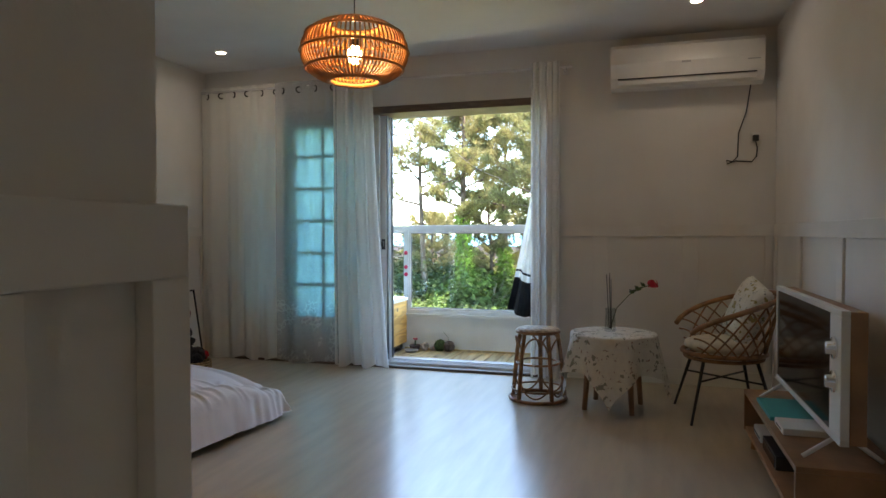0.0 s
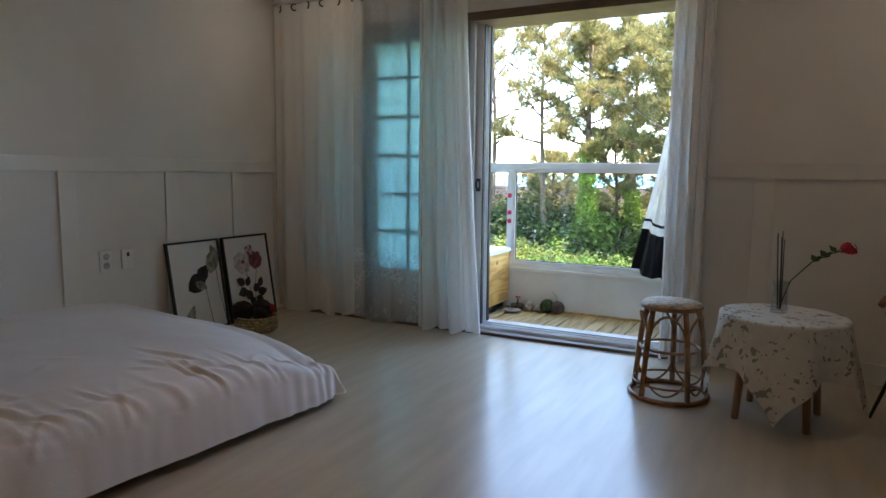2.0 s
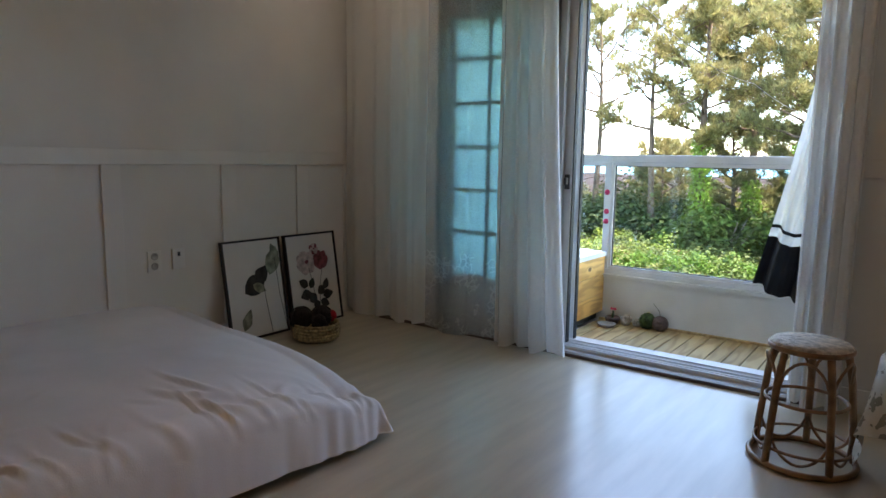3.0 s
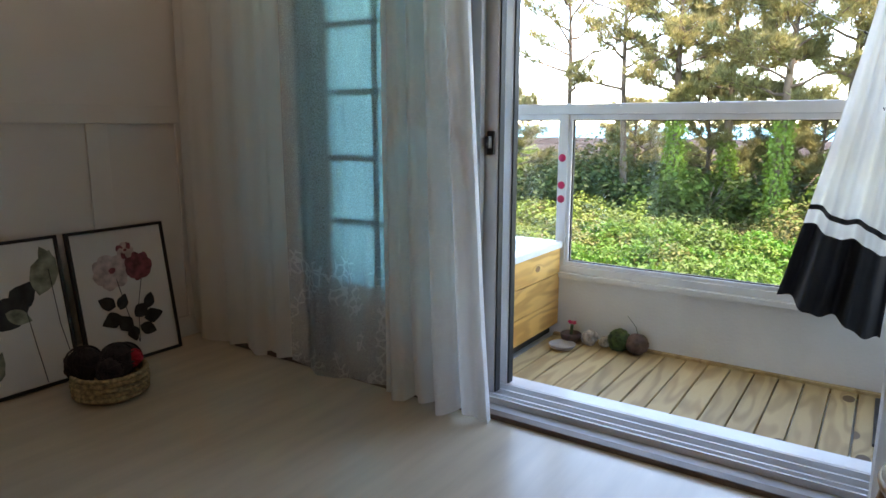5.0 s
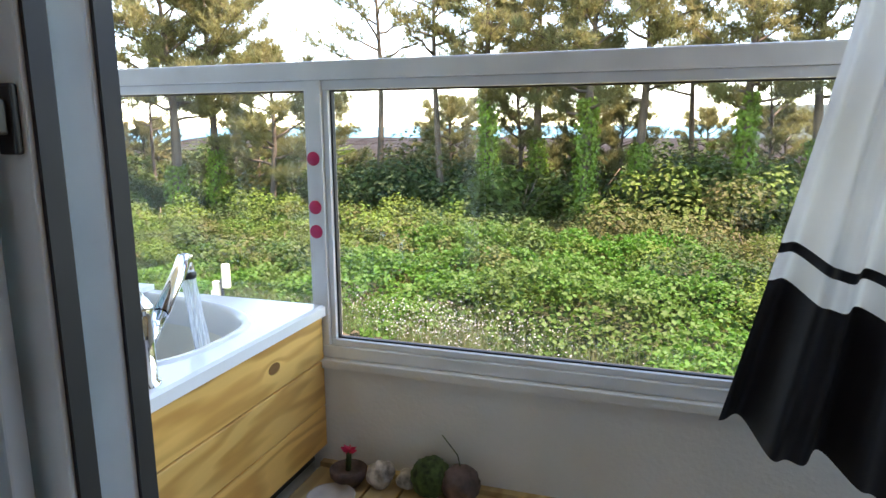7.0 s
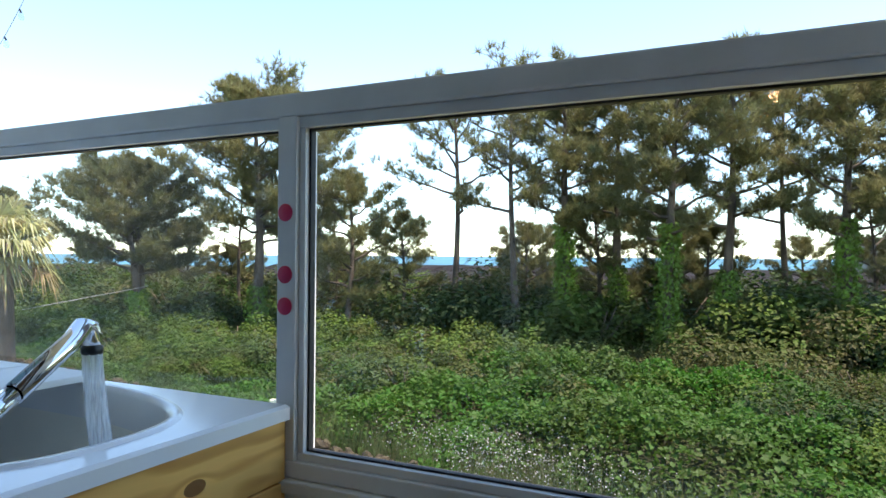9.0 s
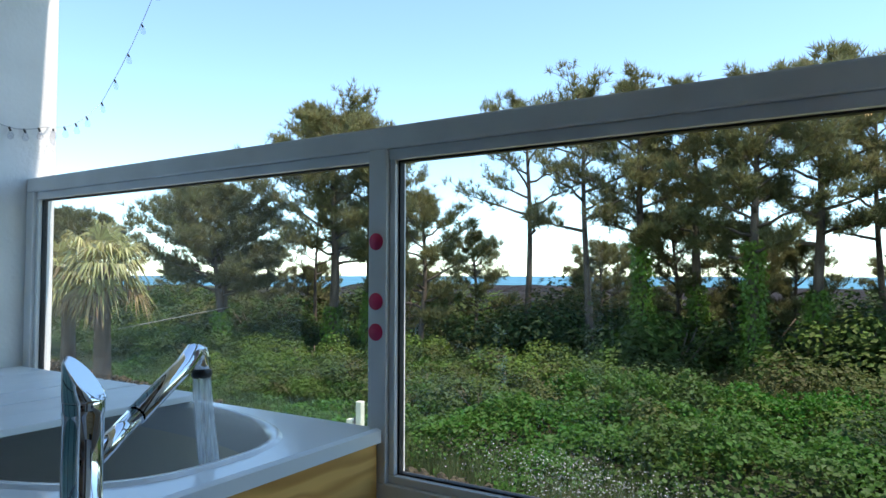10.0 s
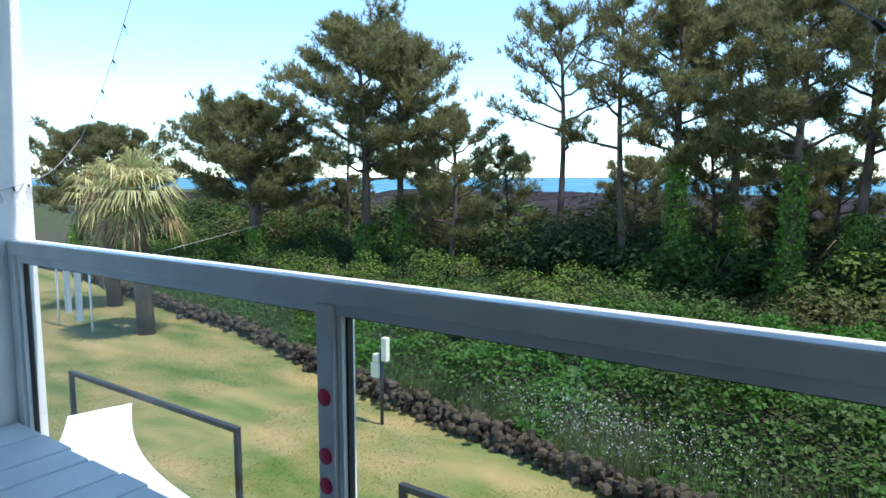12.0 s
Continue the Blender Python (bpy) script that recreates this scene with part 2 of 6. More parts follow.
M = dict(
    wall=mat("wall_paint", (0.76, 0.745, 0.71), 0.7, scale=2.2, var=0.03, bump=0.06, bscale=160),
    trim=mat("trim_paint", (0.77, 0.755, 0.72), 0.5, scale=3, var=0.03, bump=0.04, bscale=120),
    ceil=mat("ceiling_paint", (0.78, 0.77, 0.75), 0.75, scale=2, var=0.03, bump=0.05, bscale=150),
    floor=mat("pale_oak_vinyl", (0.56, 0.48, 0.36), 0.3, scale=2.0, var=0.06, bump=0.02, bscale=60, stretch=(7, 1, 1), fine=0.05, coat=0.6),
    brown=mat("brown_frame", (0.17, 0.12, 0.09), 0.45, scale=9, var=0.15, stretch=(1, 1, 6)),
    # bars darkened in colour to read as silhouettes against the backlit teal glass
    bar=mat("grey_glazing_bar", (0.07, 0.09, 0.095), 0.45, var=0.05),
    white_metal=mat("white_aluminium", (0.79, 0.79, 0.79), 0.24, scale=5, var=0.05, bump=0.02),
    grey_metal=mat("grey_aluminium", (0.46, 0.47, 0.48), 0.4, scale=5, var=0.06),
    gasket=mat("black_rubber", (0.02, 0.02, 0.022), 0.6, var=0.1),
    stucco=mat("white_stucco", (0.78, 0.775, 0.76), 0.85, scale=3, var=0.05, bump=0.25, bscale=70),
    deck=timber("deck_pine", (0.53, 0.37, 0.18), (0.36, 0.23, 0.1), 0.6, grain=9.0, knots=2.2),
    pine=timber("varnished_pine", (0.88, 0.49, 0.14), (0.6, 0.27, 0.06), 0.4, grain=11.0, knots=3.2, coat=0.25),
    # near-black fill: the shade of a recess put into the colour
    dark_fill=mat("dark_recess", (0.06, 0.05, 0.04), 0.8),
    acryl=mat("white_acrylic", (0.87, 0.88, 0.89), 0.14, scale=3, var=0.02, coat=0.3),
    basin=mat("grey_white_basin", (0.88, 0.85, 0.77), 0.3, scale=3, var=0.03),
    cover=mat("white_cover_board", (0.84, 0.85, 0.84), 0.45, scale=4, var=0.05, obj=0.04),
    chrome=mat("chrome", (0.85, 0.86, 0.88), 0.05, metal=1.0, var=0.01),
    black_metal=mat("black_steel", (0.025, 0.025, 0.028), 0.4, var=0.1),
    rattan=mat("rattan", (0.34, 0.17, 0.07), 0.42, scale=14, var=0.25, bump=0.15, bscale=90, coat=0.15),
    weave=mat("woven_seat", (0.6, 0.5, 0.38), 0.6, scale=40, var=0.25, bump=0.5, bscale=70),
    bamboo=mat("bamboo_slat", (0.5, 0.24, 0.07), 0.45, scale=12, var=0.2),
    oak=mat("oak_furniture", (0.36, 0.19, 0.09), 0.42, scale=5, var=0.18, bump=0.05, bscale=40, stretch=(1, 1, 1)),
    sheet=mat("white_bed_sheet", (0.77, 0.77, 0.79), 0.85, scale=4, var=0.03, bump=0.08, bscale=200),
    plastic=mat("white_plastic", (0.78, 0.78, 0.76), 0.35, var=0.02),
    dark_plastic=mat("dark_plastic", (0.02, 0.02, 0.02), 0.35, var=0.1),
    screen=mat("tv_screen", (0.004, 0.004, 0.005), 0.1, var=0.02, spec=0.18),
    teal=mat("teal_folder", (0.02, 0.36, 0.37), 0.4, var=0.05),
    cushion=mat("cream_cushion", (0.68, 0.6, 0.45), 0.9, scale=20, var=0.06, bump=0.1),
    paper=mat("print_paper", (0.74, 0.74, 0.73), 0.7, var=0.02),
    frame_black=mat("black_picture_frame", (0.015, 0.015, 0.015), 0.4, var=0.1),
    cloth_black=mat("black_cloth", (0.013, 0.013, 0.016), 0.85, scale=6, var=0.2, trans=0.1),
    cloth_white=mat("white_cloth", (0.76, 0.76, 0.74), 0.9, scale=5, var=0.04, bump=0.06, trans=0.35),
    curtain=sheer("sheer_curtain", (0.86, 0.87, 0.87), 0.6, lace=0.3, lace_z=0.55),
    curtain_left=sheer("plain_sheer_curtain", (0.86, 0.86, 0.82), 0.04, back=0.2),
    curtain2=sheer("heavy_sheer_curtain", (0.92, 0.92, 0.9), 0.03, back=0.27, lace=0.8, lace_z=2.5),
    pane=glass("clear_glass", (0.97, 0.985, 0.98)),
    vase_glass=glass("vase_glass", (0.9, 0.92, 0.92)),
    teal_pane=mat("teal_frosted_glass", (0.43, 0.68, 0.68), 0.25, scale=2, var=0.05, trans=0.8),
    pink=mat("pink_sticker", (0.72, 0.03, 0.12), 0.5, var=0.05),
    basketm=mat("basket_fibre", (0.45, 0.33, 0.17), 0.8, scale=60, var=0.3, bump=0.5, bscale=80),
    yarn=mat("black_wool", (0.03, 0.026, 0.03), 0.95, scale=30, var=0.3, bump=0.5, bscale=60),
    red=mat("red_wool", (0.5, 0.02, 0.04), 0.9, var=0.2),
    yellow=mat("yellow_wool", (0.6, 0.5, 0.15), 0.9, var=0.2),
    clay=mat("clay_pot", (0.13, 0.08, 0.07), 0.7, scale=20, var=0.3, bump=0.3),
    shell=mat("pale_stone", (0.5, 0.45, 0.42), 0.8, scale=30, var=0.35, bump=0.4),
    moss=mat("moss_ball", (0.06, 0.1, 0.03), 0.95, scale=40, var=0.4, bump=0.8, bscale=60),
    ceramic=mat("grey_dish", (0.42, 0.38, 0.36), 0.5, scale=10, var=0.15),
    bark=mat("pine_bark", (0.13, 0.095, 0.07), 0.9, scale=3, var=0.35, bump=0.7, bscale=14, stretch=(1, 1, 0.35)),
    needle=mat("pine_needles", (0.18, 0.19, 0.078), 0.6, scale=0.8, var=0.3, island=0.35, trans=0.45, col2=(0.19, 0.175, 0.078), each=0.12, spec=0.3),
    leaf=mat("shrub_leaves", (0.07, 0.14, 0.02), 0.65, spec=0.25, scale=1.5, var=0.3, island=0.2, trans=0.4, col2=(0.095, 0.125, 0.028), each=0.3),
    leaf_dark=mat("dark_shrub_leaves", (0.04, 0.078, 0.02), 0.65, spec=0.25, scale=1.5, var=0.3, island=0.2, trans=0.35, col2=(0.05, 0.075, 0.024), each=0.3),
    leaf_dry=mat("dry_shrub_leaves", (0.07, 0.095, 0.026), 0.65, spec=0.2, scale=1.5, var=0.3, island=0.22, trans=0.35, col2=(0.1, 0.085, 0.034), each=0.22),
    ivy=mat("ivy_leaves", (0.16, 0.28, 0.035), 0.5, scale=1.0, var=0.25, island=0.3, trans=0.4),
    vine=mat("vine_leaves", (0.04, 0.14, 0.013), 0.6, spec=0.3, scale=0.35, var=0.3, island=0.2, trans=0.4, col2=(0.06, 0.1, 0.022)),
    weed=mat("green_weeds", (0.1, 0.15, 0.04), 0.6, scale=0.8, var=0.3, island=0.4, trans=0.3, col2=(0.24, 0.21, 0.09)),
    water=sheer("running_water", (0.9, 0.93, 0.95), 0.55, grain=(1, 1, 0.06)),
    flower=mat("white_flowers", (0.5, 0.47, 0.48), 0.8, var=0.1, trans=0.3),
    palm=mat("palm_frond", (0.24, 0.27, 0.1), 0.5, scale=1.2, var=0.3, island=0.35, trans=0.3, col2=(0.42, 0.36, 0.16)),
    dead=mat("dry_frond", (0.26, 0.18, 0.09), 0.8, var=0.3, island=0.3, trans=0.15),
    lawn=mat("lawn_grass", (0.075, 0.12, 0.028), 0.9, spec=0.1, scale=1.0, stretch=(0.6, 1.3, 1), var=0.3, bump=0.5, bscale=30, col2=(0.28, 0.215, 0.095)),
    earth=mat("dark_field", (0.055, 0.05, 0.038), 0.95, scale=0.08, var=0.3, bump=0.3, bscale=2, col2=(0.045, 0.07, 0.025), spec=0.05),
    rock=mat("basalt_stone", (0.024, 0.02, 0.017), 0.95, scale=6, var=0.3, bump=0.6, bscale=20, obj=0.4, col2=(0.06, 0.045, 0.032), spec=0.1),
    net=mat("black_shade_net", (0.03, 0.027, 0.028), 0.95, scale=0.6, var=0.25, stretch=(4, 1, 1), spec=0.05),
    concrete=mat("far_concrete", (0.42, 0.4, 0.36), 0.85, scale=0.6, var=0.15),
    sea=mat("sea_water", (0.05, 0.2, 0.3), 0.85, scale=0.01, var=0.2, bump=0.0),
    wire=mat("clear_cable", (0.4, 0.4, 0.42), 0.4),
    bulbm=glass("bulb_glass", (0.9, 0.9, 0.92)),
    warm=glow("warm_bulb", (1.0, 0.62, 0.3), 12),
    spotm=glow("spot_light", (1.0, 0.9, 0.75), 8),
    sail=mat("white_sail_cloth", (0.8, 0.8, 0.8), 0.8, var=0.02),
)
# white cloth printed with sprigs
def floral(name, base, dots):
    m = mat(name, base, 0.9, scale=30, var=0.04, bump=0.08)
    n, l = m.node_tree.nodes, m.node_tree.links
    b = n["Principled BSDF"]
    src = b.inputs["Base Color"].links[0].from_socket
    tc = n.new("ShaderNodeTexCoord")
    for k, (c, sc, th) in enumerate(dots):
        vo = n.new("ShaderNodeTexVoronoi")
        vo.inputs["Scale"].default_value = sc
        wb = n.new("ShaderNodeTexNoise")
        wb.inputs["Scale"].default_value = sc * 1.5
        ad = n.new("ShaderNodeMixRGB")
        ad.blend_type, ad.inputs[0].default_value = "ADD", 0.12
        l.new(tc.outputs["Object"], wb.inputs["Vector"])
        l.new(tc.outputs["Object"], ad.inputs[1])
        l.new(wb.outputs[1], ad.inputs[2])
        l.new(ad.outputs[0], vo.inputs["Vector"])
        lt = n.new("ShaderNodeMath")
        lt.operation, lt.inputs[1].default_value = "LESS_THAN", th
        l.new(vo.outputs["Distance"], lt.inputs[0])
        mx = n.new("ShaderNodeMixRGB")
        mx.inputs[2].default_value = (*c, 1)
        l.new(lt.outputs[0], mx.inputs[0])
        l.new(src, mx.inputs[1])
        src = mx.outputs[0]
    l.new(src, b.inputs["Base Color"])
    return m


M["cloth_floral"] = floral("floral_tablecloth", (0.68, 0.66, 0.6), [((0.27, 0.27, 0.22), 15, 0.3), ((0.36, 0.25, 0.2), 19, 0.17)])
M["pillow_floral"] = floral("floral_pillow", (0.7, 0.68, 0.6), [((0.35, 0.3, 0.12), 17, 0.28), ((0.2, 0.22, 0.2), 23, 0.2)])

# ---- building helpers ----
def bx(bm, x0, x1, y0, y1, z0, z1):
    v = [bm.verts.new(p) for p in ((x0, y0, z0), (x1, y0, z0), (x1, y1, z0), (x0, y1, z0), (x0, y0, z1), (x1, y0, z1), (x1, y1, z1), (x0, y1, z1))]
    for f in ((3, 2, 1, 0), (4, 5, 6, 7), (0, 1, 5, 4), (1, 2, 6, 5), (2, 3, 7, 6), (3, 0, 4, 7)):
        bm.faces.new([v[i] for i in f])


def boxes(*bs, bevel=0.0, seg=2):
    bm = bmesh.new()
    for b in bs:
        bx(bm, *b)
    if bevel:
        bmesh.ops.bevel(bm, geom=bm.edges[:], offset=bevel, segments=seg, affect="EDGES", profile=0.6)
    return bm


def pipe(bm, pts, r, seg=8, close=False, r1=None):
    pts = [Vector(p) for p in pts]
    n = len(pts)
    rings, prev = [], None
    for i, p in enumerate(pts):
        d = (pts[(i + 1) % n] - pts[i - 1]) if close else (pts[min(i + 1, n - 1)] - pts[max(i - 1, 0)])
        d.normalize()
        u = prev - d * prev.dot(d) if prev else d.orthogonal()
        if u.length < 1e-5:
            u = d.orthogonal()
        u.normalize()
        prev = u
        w = d.cross(u)
        rr = r if r1 is None else r + (r1 - r) * i / max(1, n - 1)
        rings.append([bm.verts.new(p + (u * math.cos(a) + w * math.sin(a)) * rr) for a in (2 * math.pi * k / seg for k in range(seg))])
    for i in range(n if close else n - 1):
        a, b = rings[i], rings[(i + 1) % n]
        for k in range(seg):
            f = bm.faces.new((a[k], a[(k + 1) % seg], b[(k + 1) % seg], b[k]))
            f.smooth = True
    if not close:
        bm.faces.new(rings[0][::-1])
        bm.faces.new(rings[-1])
    return bm


def pipes(*ps, r=0.01, seg=8, close=False):
    bm = bmesh.new()
    for p in ps:
        pipe(bm, p, r, seg, close)
    return bm


def lathe(prof, seg=32, centre=(0, 0), cap=False):
    """prof: (radius, z) from the bottom up."""
    bm = bmesh.new()
    rings = []
    for r, z in prof:
        rings.append([bm.verts.new((centre[0] + r * math.cos(2 * math.pi * k / seg), centre[1] + r * math.sin(2 * math.pi * k / seg), z)) for k in range(seg)])
    for a, b in zip(rings, rings[1:]):
        for k in range(seg):
            bm.faces.new((a[k], a[(k + 1) % seg], b[(k + 1) % seg], b[k])).smooth = True
    if cap:
        bm.faces.new(rings[0][::-1])
        bm.faces.new(rings[-1])
    return bm


def grid_sheet(fn, nu, nv):
    bm = bmesh.new()
    vs = [[bm.verts.new(fn(i / nu, j / nv)) for j in range(nv + 1)] for i in range(nu + 1)]
    for i in range(nu):
        for j in range(nv):
            bm.faces.new((vs[i][j], vs[i + 1][j], vs[i + 1][j + 1], vs[i][j + 1])).smooth = True
    return bm


def ring(c, r, z, n=28, a0=0, a1=360):
    full = a1 - a0 >= 360
    return [(c[0] + r * math.cos(radians(a0 + (a1 - a0) * k / (n if full else n - 1))), c[1] + r * math.sin(radians(a0 + (a1 - a0) * k / (n if full else n - 1))), z) for k in range(n)]


def part(name, bm, material, parent=None, label="", kind=""):
    me = bpy.data.meshes.new(name)
    if isinstance(bm, bmesh.types.BMesh):
        bmesh.ops.recalc_face_normals(bm, faces=bm.faces[:])
        bm.to_mesh(me)
        bm.free()
    else:
        me.from_pydata(bm[0], [], bm[1])
    me.materials.append(M[material])
    ob = new(name, me)
    if parent:
        ob.parent = parent
    if label or kind:
        tagged(ob, label, kind=kind)
    return ob


def thing(name, label, category, at=(0, 0, 0), rz=0, group="", kind=""):
    ob = new(name)
    ob.matrix_world = pose(*at, 0, 0, rz)
    return tagged(ob, label, category, group, kind)


def setting(name, bm, material, label="", category=""):
    return tagged(part(name, bm, material), label, category, kind="structure")


def rect_bar(name, x0, x1, y0, y1, z0, z1, material, parent, bevel=0.004, label=""):
    return part(name, boxes((x0, x1, y0, y1, z0, z1), bevel=bevel), material, parent, label)

# ---- the room ----
XL, XR, YN, ZC = -1.79, 2.99, -7.2, 2.6
setting("floor", boxes((XL - 0.1, XR + 0.1, YN - 0.1, -0.03, -0.12, 0)), "floor", "pale oak-look vinyl floor with a soft sheen", "floor")
setting("ceiling", boxes((XL - 0.1, XR + 0.1, YN - 0.1, 0.3, ZC, ZC + 0.2)), "ceil", "plain white painted ceiling with recessed spots", "ceiling")
setting("wall_left", boxes((XL - 0.25, XL, YN - 0.1, 0.0, -0.12, ZC)), "wall", "white painted wall with panelled wainscot", "wall")
setting("wall_right", boxes((XR, XR + 0.25, YN - 0.1, 0.0, -0.12, ZC)), "wall", "white painted wall with panelled wainscot", "wall")
setting("wall_near", boxes((XL - 0.25, XR + 0.25, YN - 0.35, YN, -0.12, ZC)), "wall", "plain white painted wall", "wall")
DX0, DX1, DZ = -1.45, 1.36, 2.2
setting("wall_back", boxes((XL - 0.25, DX0, 0, 0.3, -3.0, 4.1), (DX1, XR + 0.25, 0, 0.3, -3.0, 4.1), (DX0, DX1, 0, 0.3, DZ, 4.1), (DX0, DX1, 0.0, 0.3, -3.0, -0.13)),
        "wall", "white painted wall around the balcony door", "wall")
PX, PY = 1.42, -4.43
setting("wall_partition", boxes((PX - 0.14, PX, YN, PY, 0, ZC)), "wall", "white painted entry partition wall", "wall")

# wainscot: cap rail, base board and stiles, 14 mm proud
def wainscot(name, axis, face, sign, a0, a1, stiles, proud=0.014, low=1.105, high=1.19):
    holder = thing(name, "white painted board-and-batten wainscot on the wall", "wainscot", kind="structure")
    f0, f1 = sorted((face, face + sign * proud))
    def bar(n, u0, u1, z0, z1, extra=0.0):
        g0, g1 = (f0, f1 + extra) if sign > 0 else (f0 - extra, f1)
        b = (g0, g1, u0, u1, z0, z1) if axis == "x" else (u0, u1, g0, g1, z0, z1)
        part(n, boxes(b, bevel=0.003), "trim", holder)
    bar("cap_rail", a0, a1, low, high)
    bar("base_board", a0, a1, 0.0, 0.11)
    for u0, u1 in stiles:
        bar("batten", max(u0, a0), min(u1, a1), 0.1105, low - 0.0005)
    return holder


wainscot("trim_left", "x", XL, 1, -4.2, -0.001, [(-3.32, -3.22), (-2.6, -2.5), (-1.874, -1.77), (-1.146, -1.04), (-0.549, -0.45), (-0.1, 0)])
wainscot("trim_right", "x", XR, -1, -7.0, -0.016, [(-0.1, -0.02), (-0.835, -0.735), (-1.7, -1.6), (-2.6, -2.5), (-3.5, -3.4), (-4.4, -4.3), (-5.3, -5.2)])
wainscot("trim_back", "y", 0, -1, DX1 + 0.08, XR - 0.001, [(1.715, 1.82), (2.365, 2.47), (2.92, 2.97)])
wainscot("trim_partition", "x", PX, 1, YN, PY + 0.03, [(-4.475, -4.4), (-4.76, -4.663), (-5.3, -5.2), (-6.1, -6.0)], proud=0.03, low=1.07, high=1.172)

# ---- sliding door: brown frame, stacked leaves, sill ----
door = thing("door_1", "brown-framed sliding balcony door standing half open", "sliding door", kind="structure")
FR = 0.06
rect_bar("frame_head", DX0, DX1, -0.012, 0.29, DZ - FR, DZ, "brown", door)
rect_bar("frame_jamb", DX0, DX0 + FR, -0.012, 0.29, 0.0, DZ - FR, "brown", door)
rect_bar("frame_jamb", DX1 - FR, DX1, -0.012, 0.29, 0.0, DZ - FR, "brown", door)
part("threshold", boxes((DX0, DX1, -0.03, 0.2, -0.12, 0.01), bevel=0.002), "grey_metal", door, "grey aluminium sill")
part("outer_sill", boxes((DX0, DX1, 0.2005, 0.29, -0.12, 0.03), bevel=0.004), "white_metal", door, "white outer sill")
for ty in (0.04, 0.075, 0.13, 0.185):
    part("track", boxes((DX0 + FR, DX1 - FR, ty - 0.004, ty + 0.004, 0.0102, 0.034), bevel=0.001), "white_metal", door, "raised sliding track")
rect_bar("floor_edging", DX0, DX1, -0.075, -0.031, -0.01, 0.02, "brown", door)


def leaf(x0, x1, y0, y1, z0, z1, cols, handle, glazing="teal_pane"):
    s, low = 0.075, 0.347 if glazing == "teal_pane" else 0.11
    lf = part("door_leaf", boxes((x0, x0 + s, y0, y1, z0, z1), (x1 - s, x1, y0, y1, z0, z1), (x0 + s, x1 - s, y0, y1, z0, z0 + low), (x0 + s, x1 - s, y0, y1, z1 - s, z1), bevel=0.004),
              "white_metal", door, "white aluminium sliding leaf")
    ym = (y0 + y1) / 2
    part("pane", boxes((x0 + s, x1 - s, ym - 0.003, ym + 0.003, z0 + low, z1 - s)), glazing, lf, "frosted teal glass" if glazing == "teal_pane" else "clear glass")
    rows = 6 if cols > 1 else 1
    for k in range(1, cols):
        x = x0 + s + 0.046 + 0.22 * k if cols > 2 else (x0 + x1) / 2
        part("glazing_bar", boxes((x - 0.01, x + 0.01, ym - 0.016, ym + 0.014, z0 + low, z1 - s)), "bar", lf)
    for k in range(1, rows):
        z = 2.099 - 0.286 * k
        part("glazing_bar", boxes((x0 + s, x1 - s, ym - 0.012, ym + 0.012, z - 0.01, z + 0.01)), "bar", lf)
    part("gasket", boxes((x1, x1 + 0.007, y0 + 0.008, y1 - 0.008, z0, z1)), "gasket", lf)
    if handle:
        part("handle", boxes((x1 - 0.04, x1 - 0.008, y0 - 0.012, y0, 0.99, 1.08), (x1 - 0.033, x1 - 0.015, y0 - 0.04, y0 - 0.012, 1.015, 1.06), bevel=0.004), "dark_plastic", lf, "dark crescent lock")
    return lf


rect_bar("mullion", -1.03, -0.9, -0.01, 0.045, 0.036, DZ - FR, "brown", door)
rect_bar("inner_head", -0.899, -0.151, -0.01, 0.045, 2.075, DZ - FR, "brown", door)
leaf(-0.98, -0.03, 0.075, 0.125, 0.036, DZ - FR - 0.004, 4, True)
rect_bar("interlock", -0.15, -0.116, -0.008, 0.05, 0.036, DZ - FR, "brown", door)
rect_bar("meeting_stile", -0.115, -0.072, 0.02, 0.054, 0.036, DZ - FR - 0.004, "grey_metal", door)
leaf(DX0 + FR, -1.01, 0.075, 0.125, 0.036, DZ - FR - 0.004, 2, False)
leaf(-0.98, -0.03, 0.185, 0.235, 0.036, DZ - FR - 0.004, 1, False, "pane")

# ---- balcony shell ----
BZ, BY, RX0, RX1 = -0.06, 1.2, -1.95, 1.62
setting("balcony_slab", boxes((RX0 - 0.2, RX1 + 0.2, 0.3, 1.42, -0.4, BZ - 0.03)), "stucco", "rendered balcony slab under the deck", "slab")
setting("balcony_wall_front", boxes((RX0, RX1, BY, BY + 0.14, BZ - 0.03, 0.27), (RX0, RX1, BY - 0.02, BY + 0.16, 0.27, 0.3), bevel=0.004), "stucco", "low white rendered balcony wall with a ledge", "wall")
setting("balcony_wall_side", boxes((RX0 - 0.2, RX0, 0.3, 1.305, BZ - 0.03, 2.9)), "stucco", "white rendered side wall of the balcony", "wall")
setting("balcony_wall_right", boxes((RX1, RX1 + 0.2, 0.3, 1.305, BZ - 0.03, 2.9)), "stucco", "white rendered side wall of the balcony", "wall")

# unseen eave, added; depth set to shade the deck and leave the rail sunlit
setting("eave", boxes((RX0 - 0.2, RX1 + 0.2, 0.301, 1.305, 2.901, 3.05)), "stucco", "unseen white eave added over the balcony to shade it", "eave")

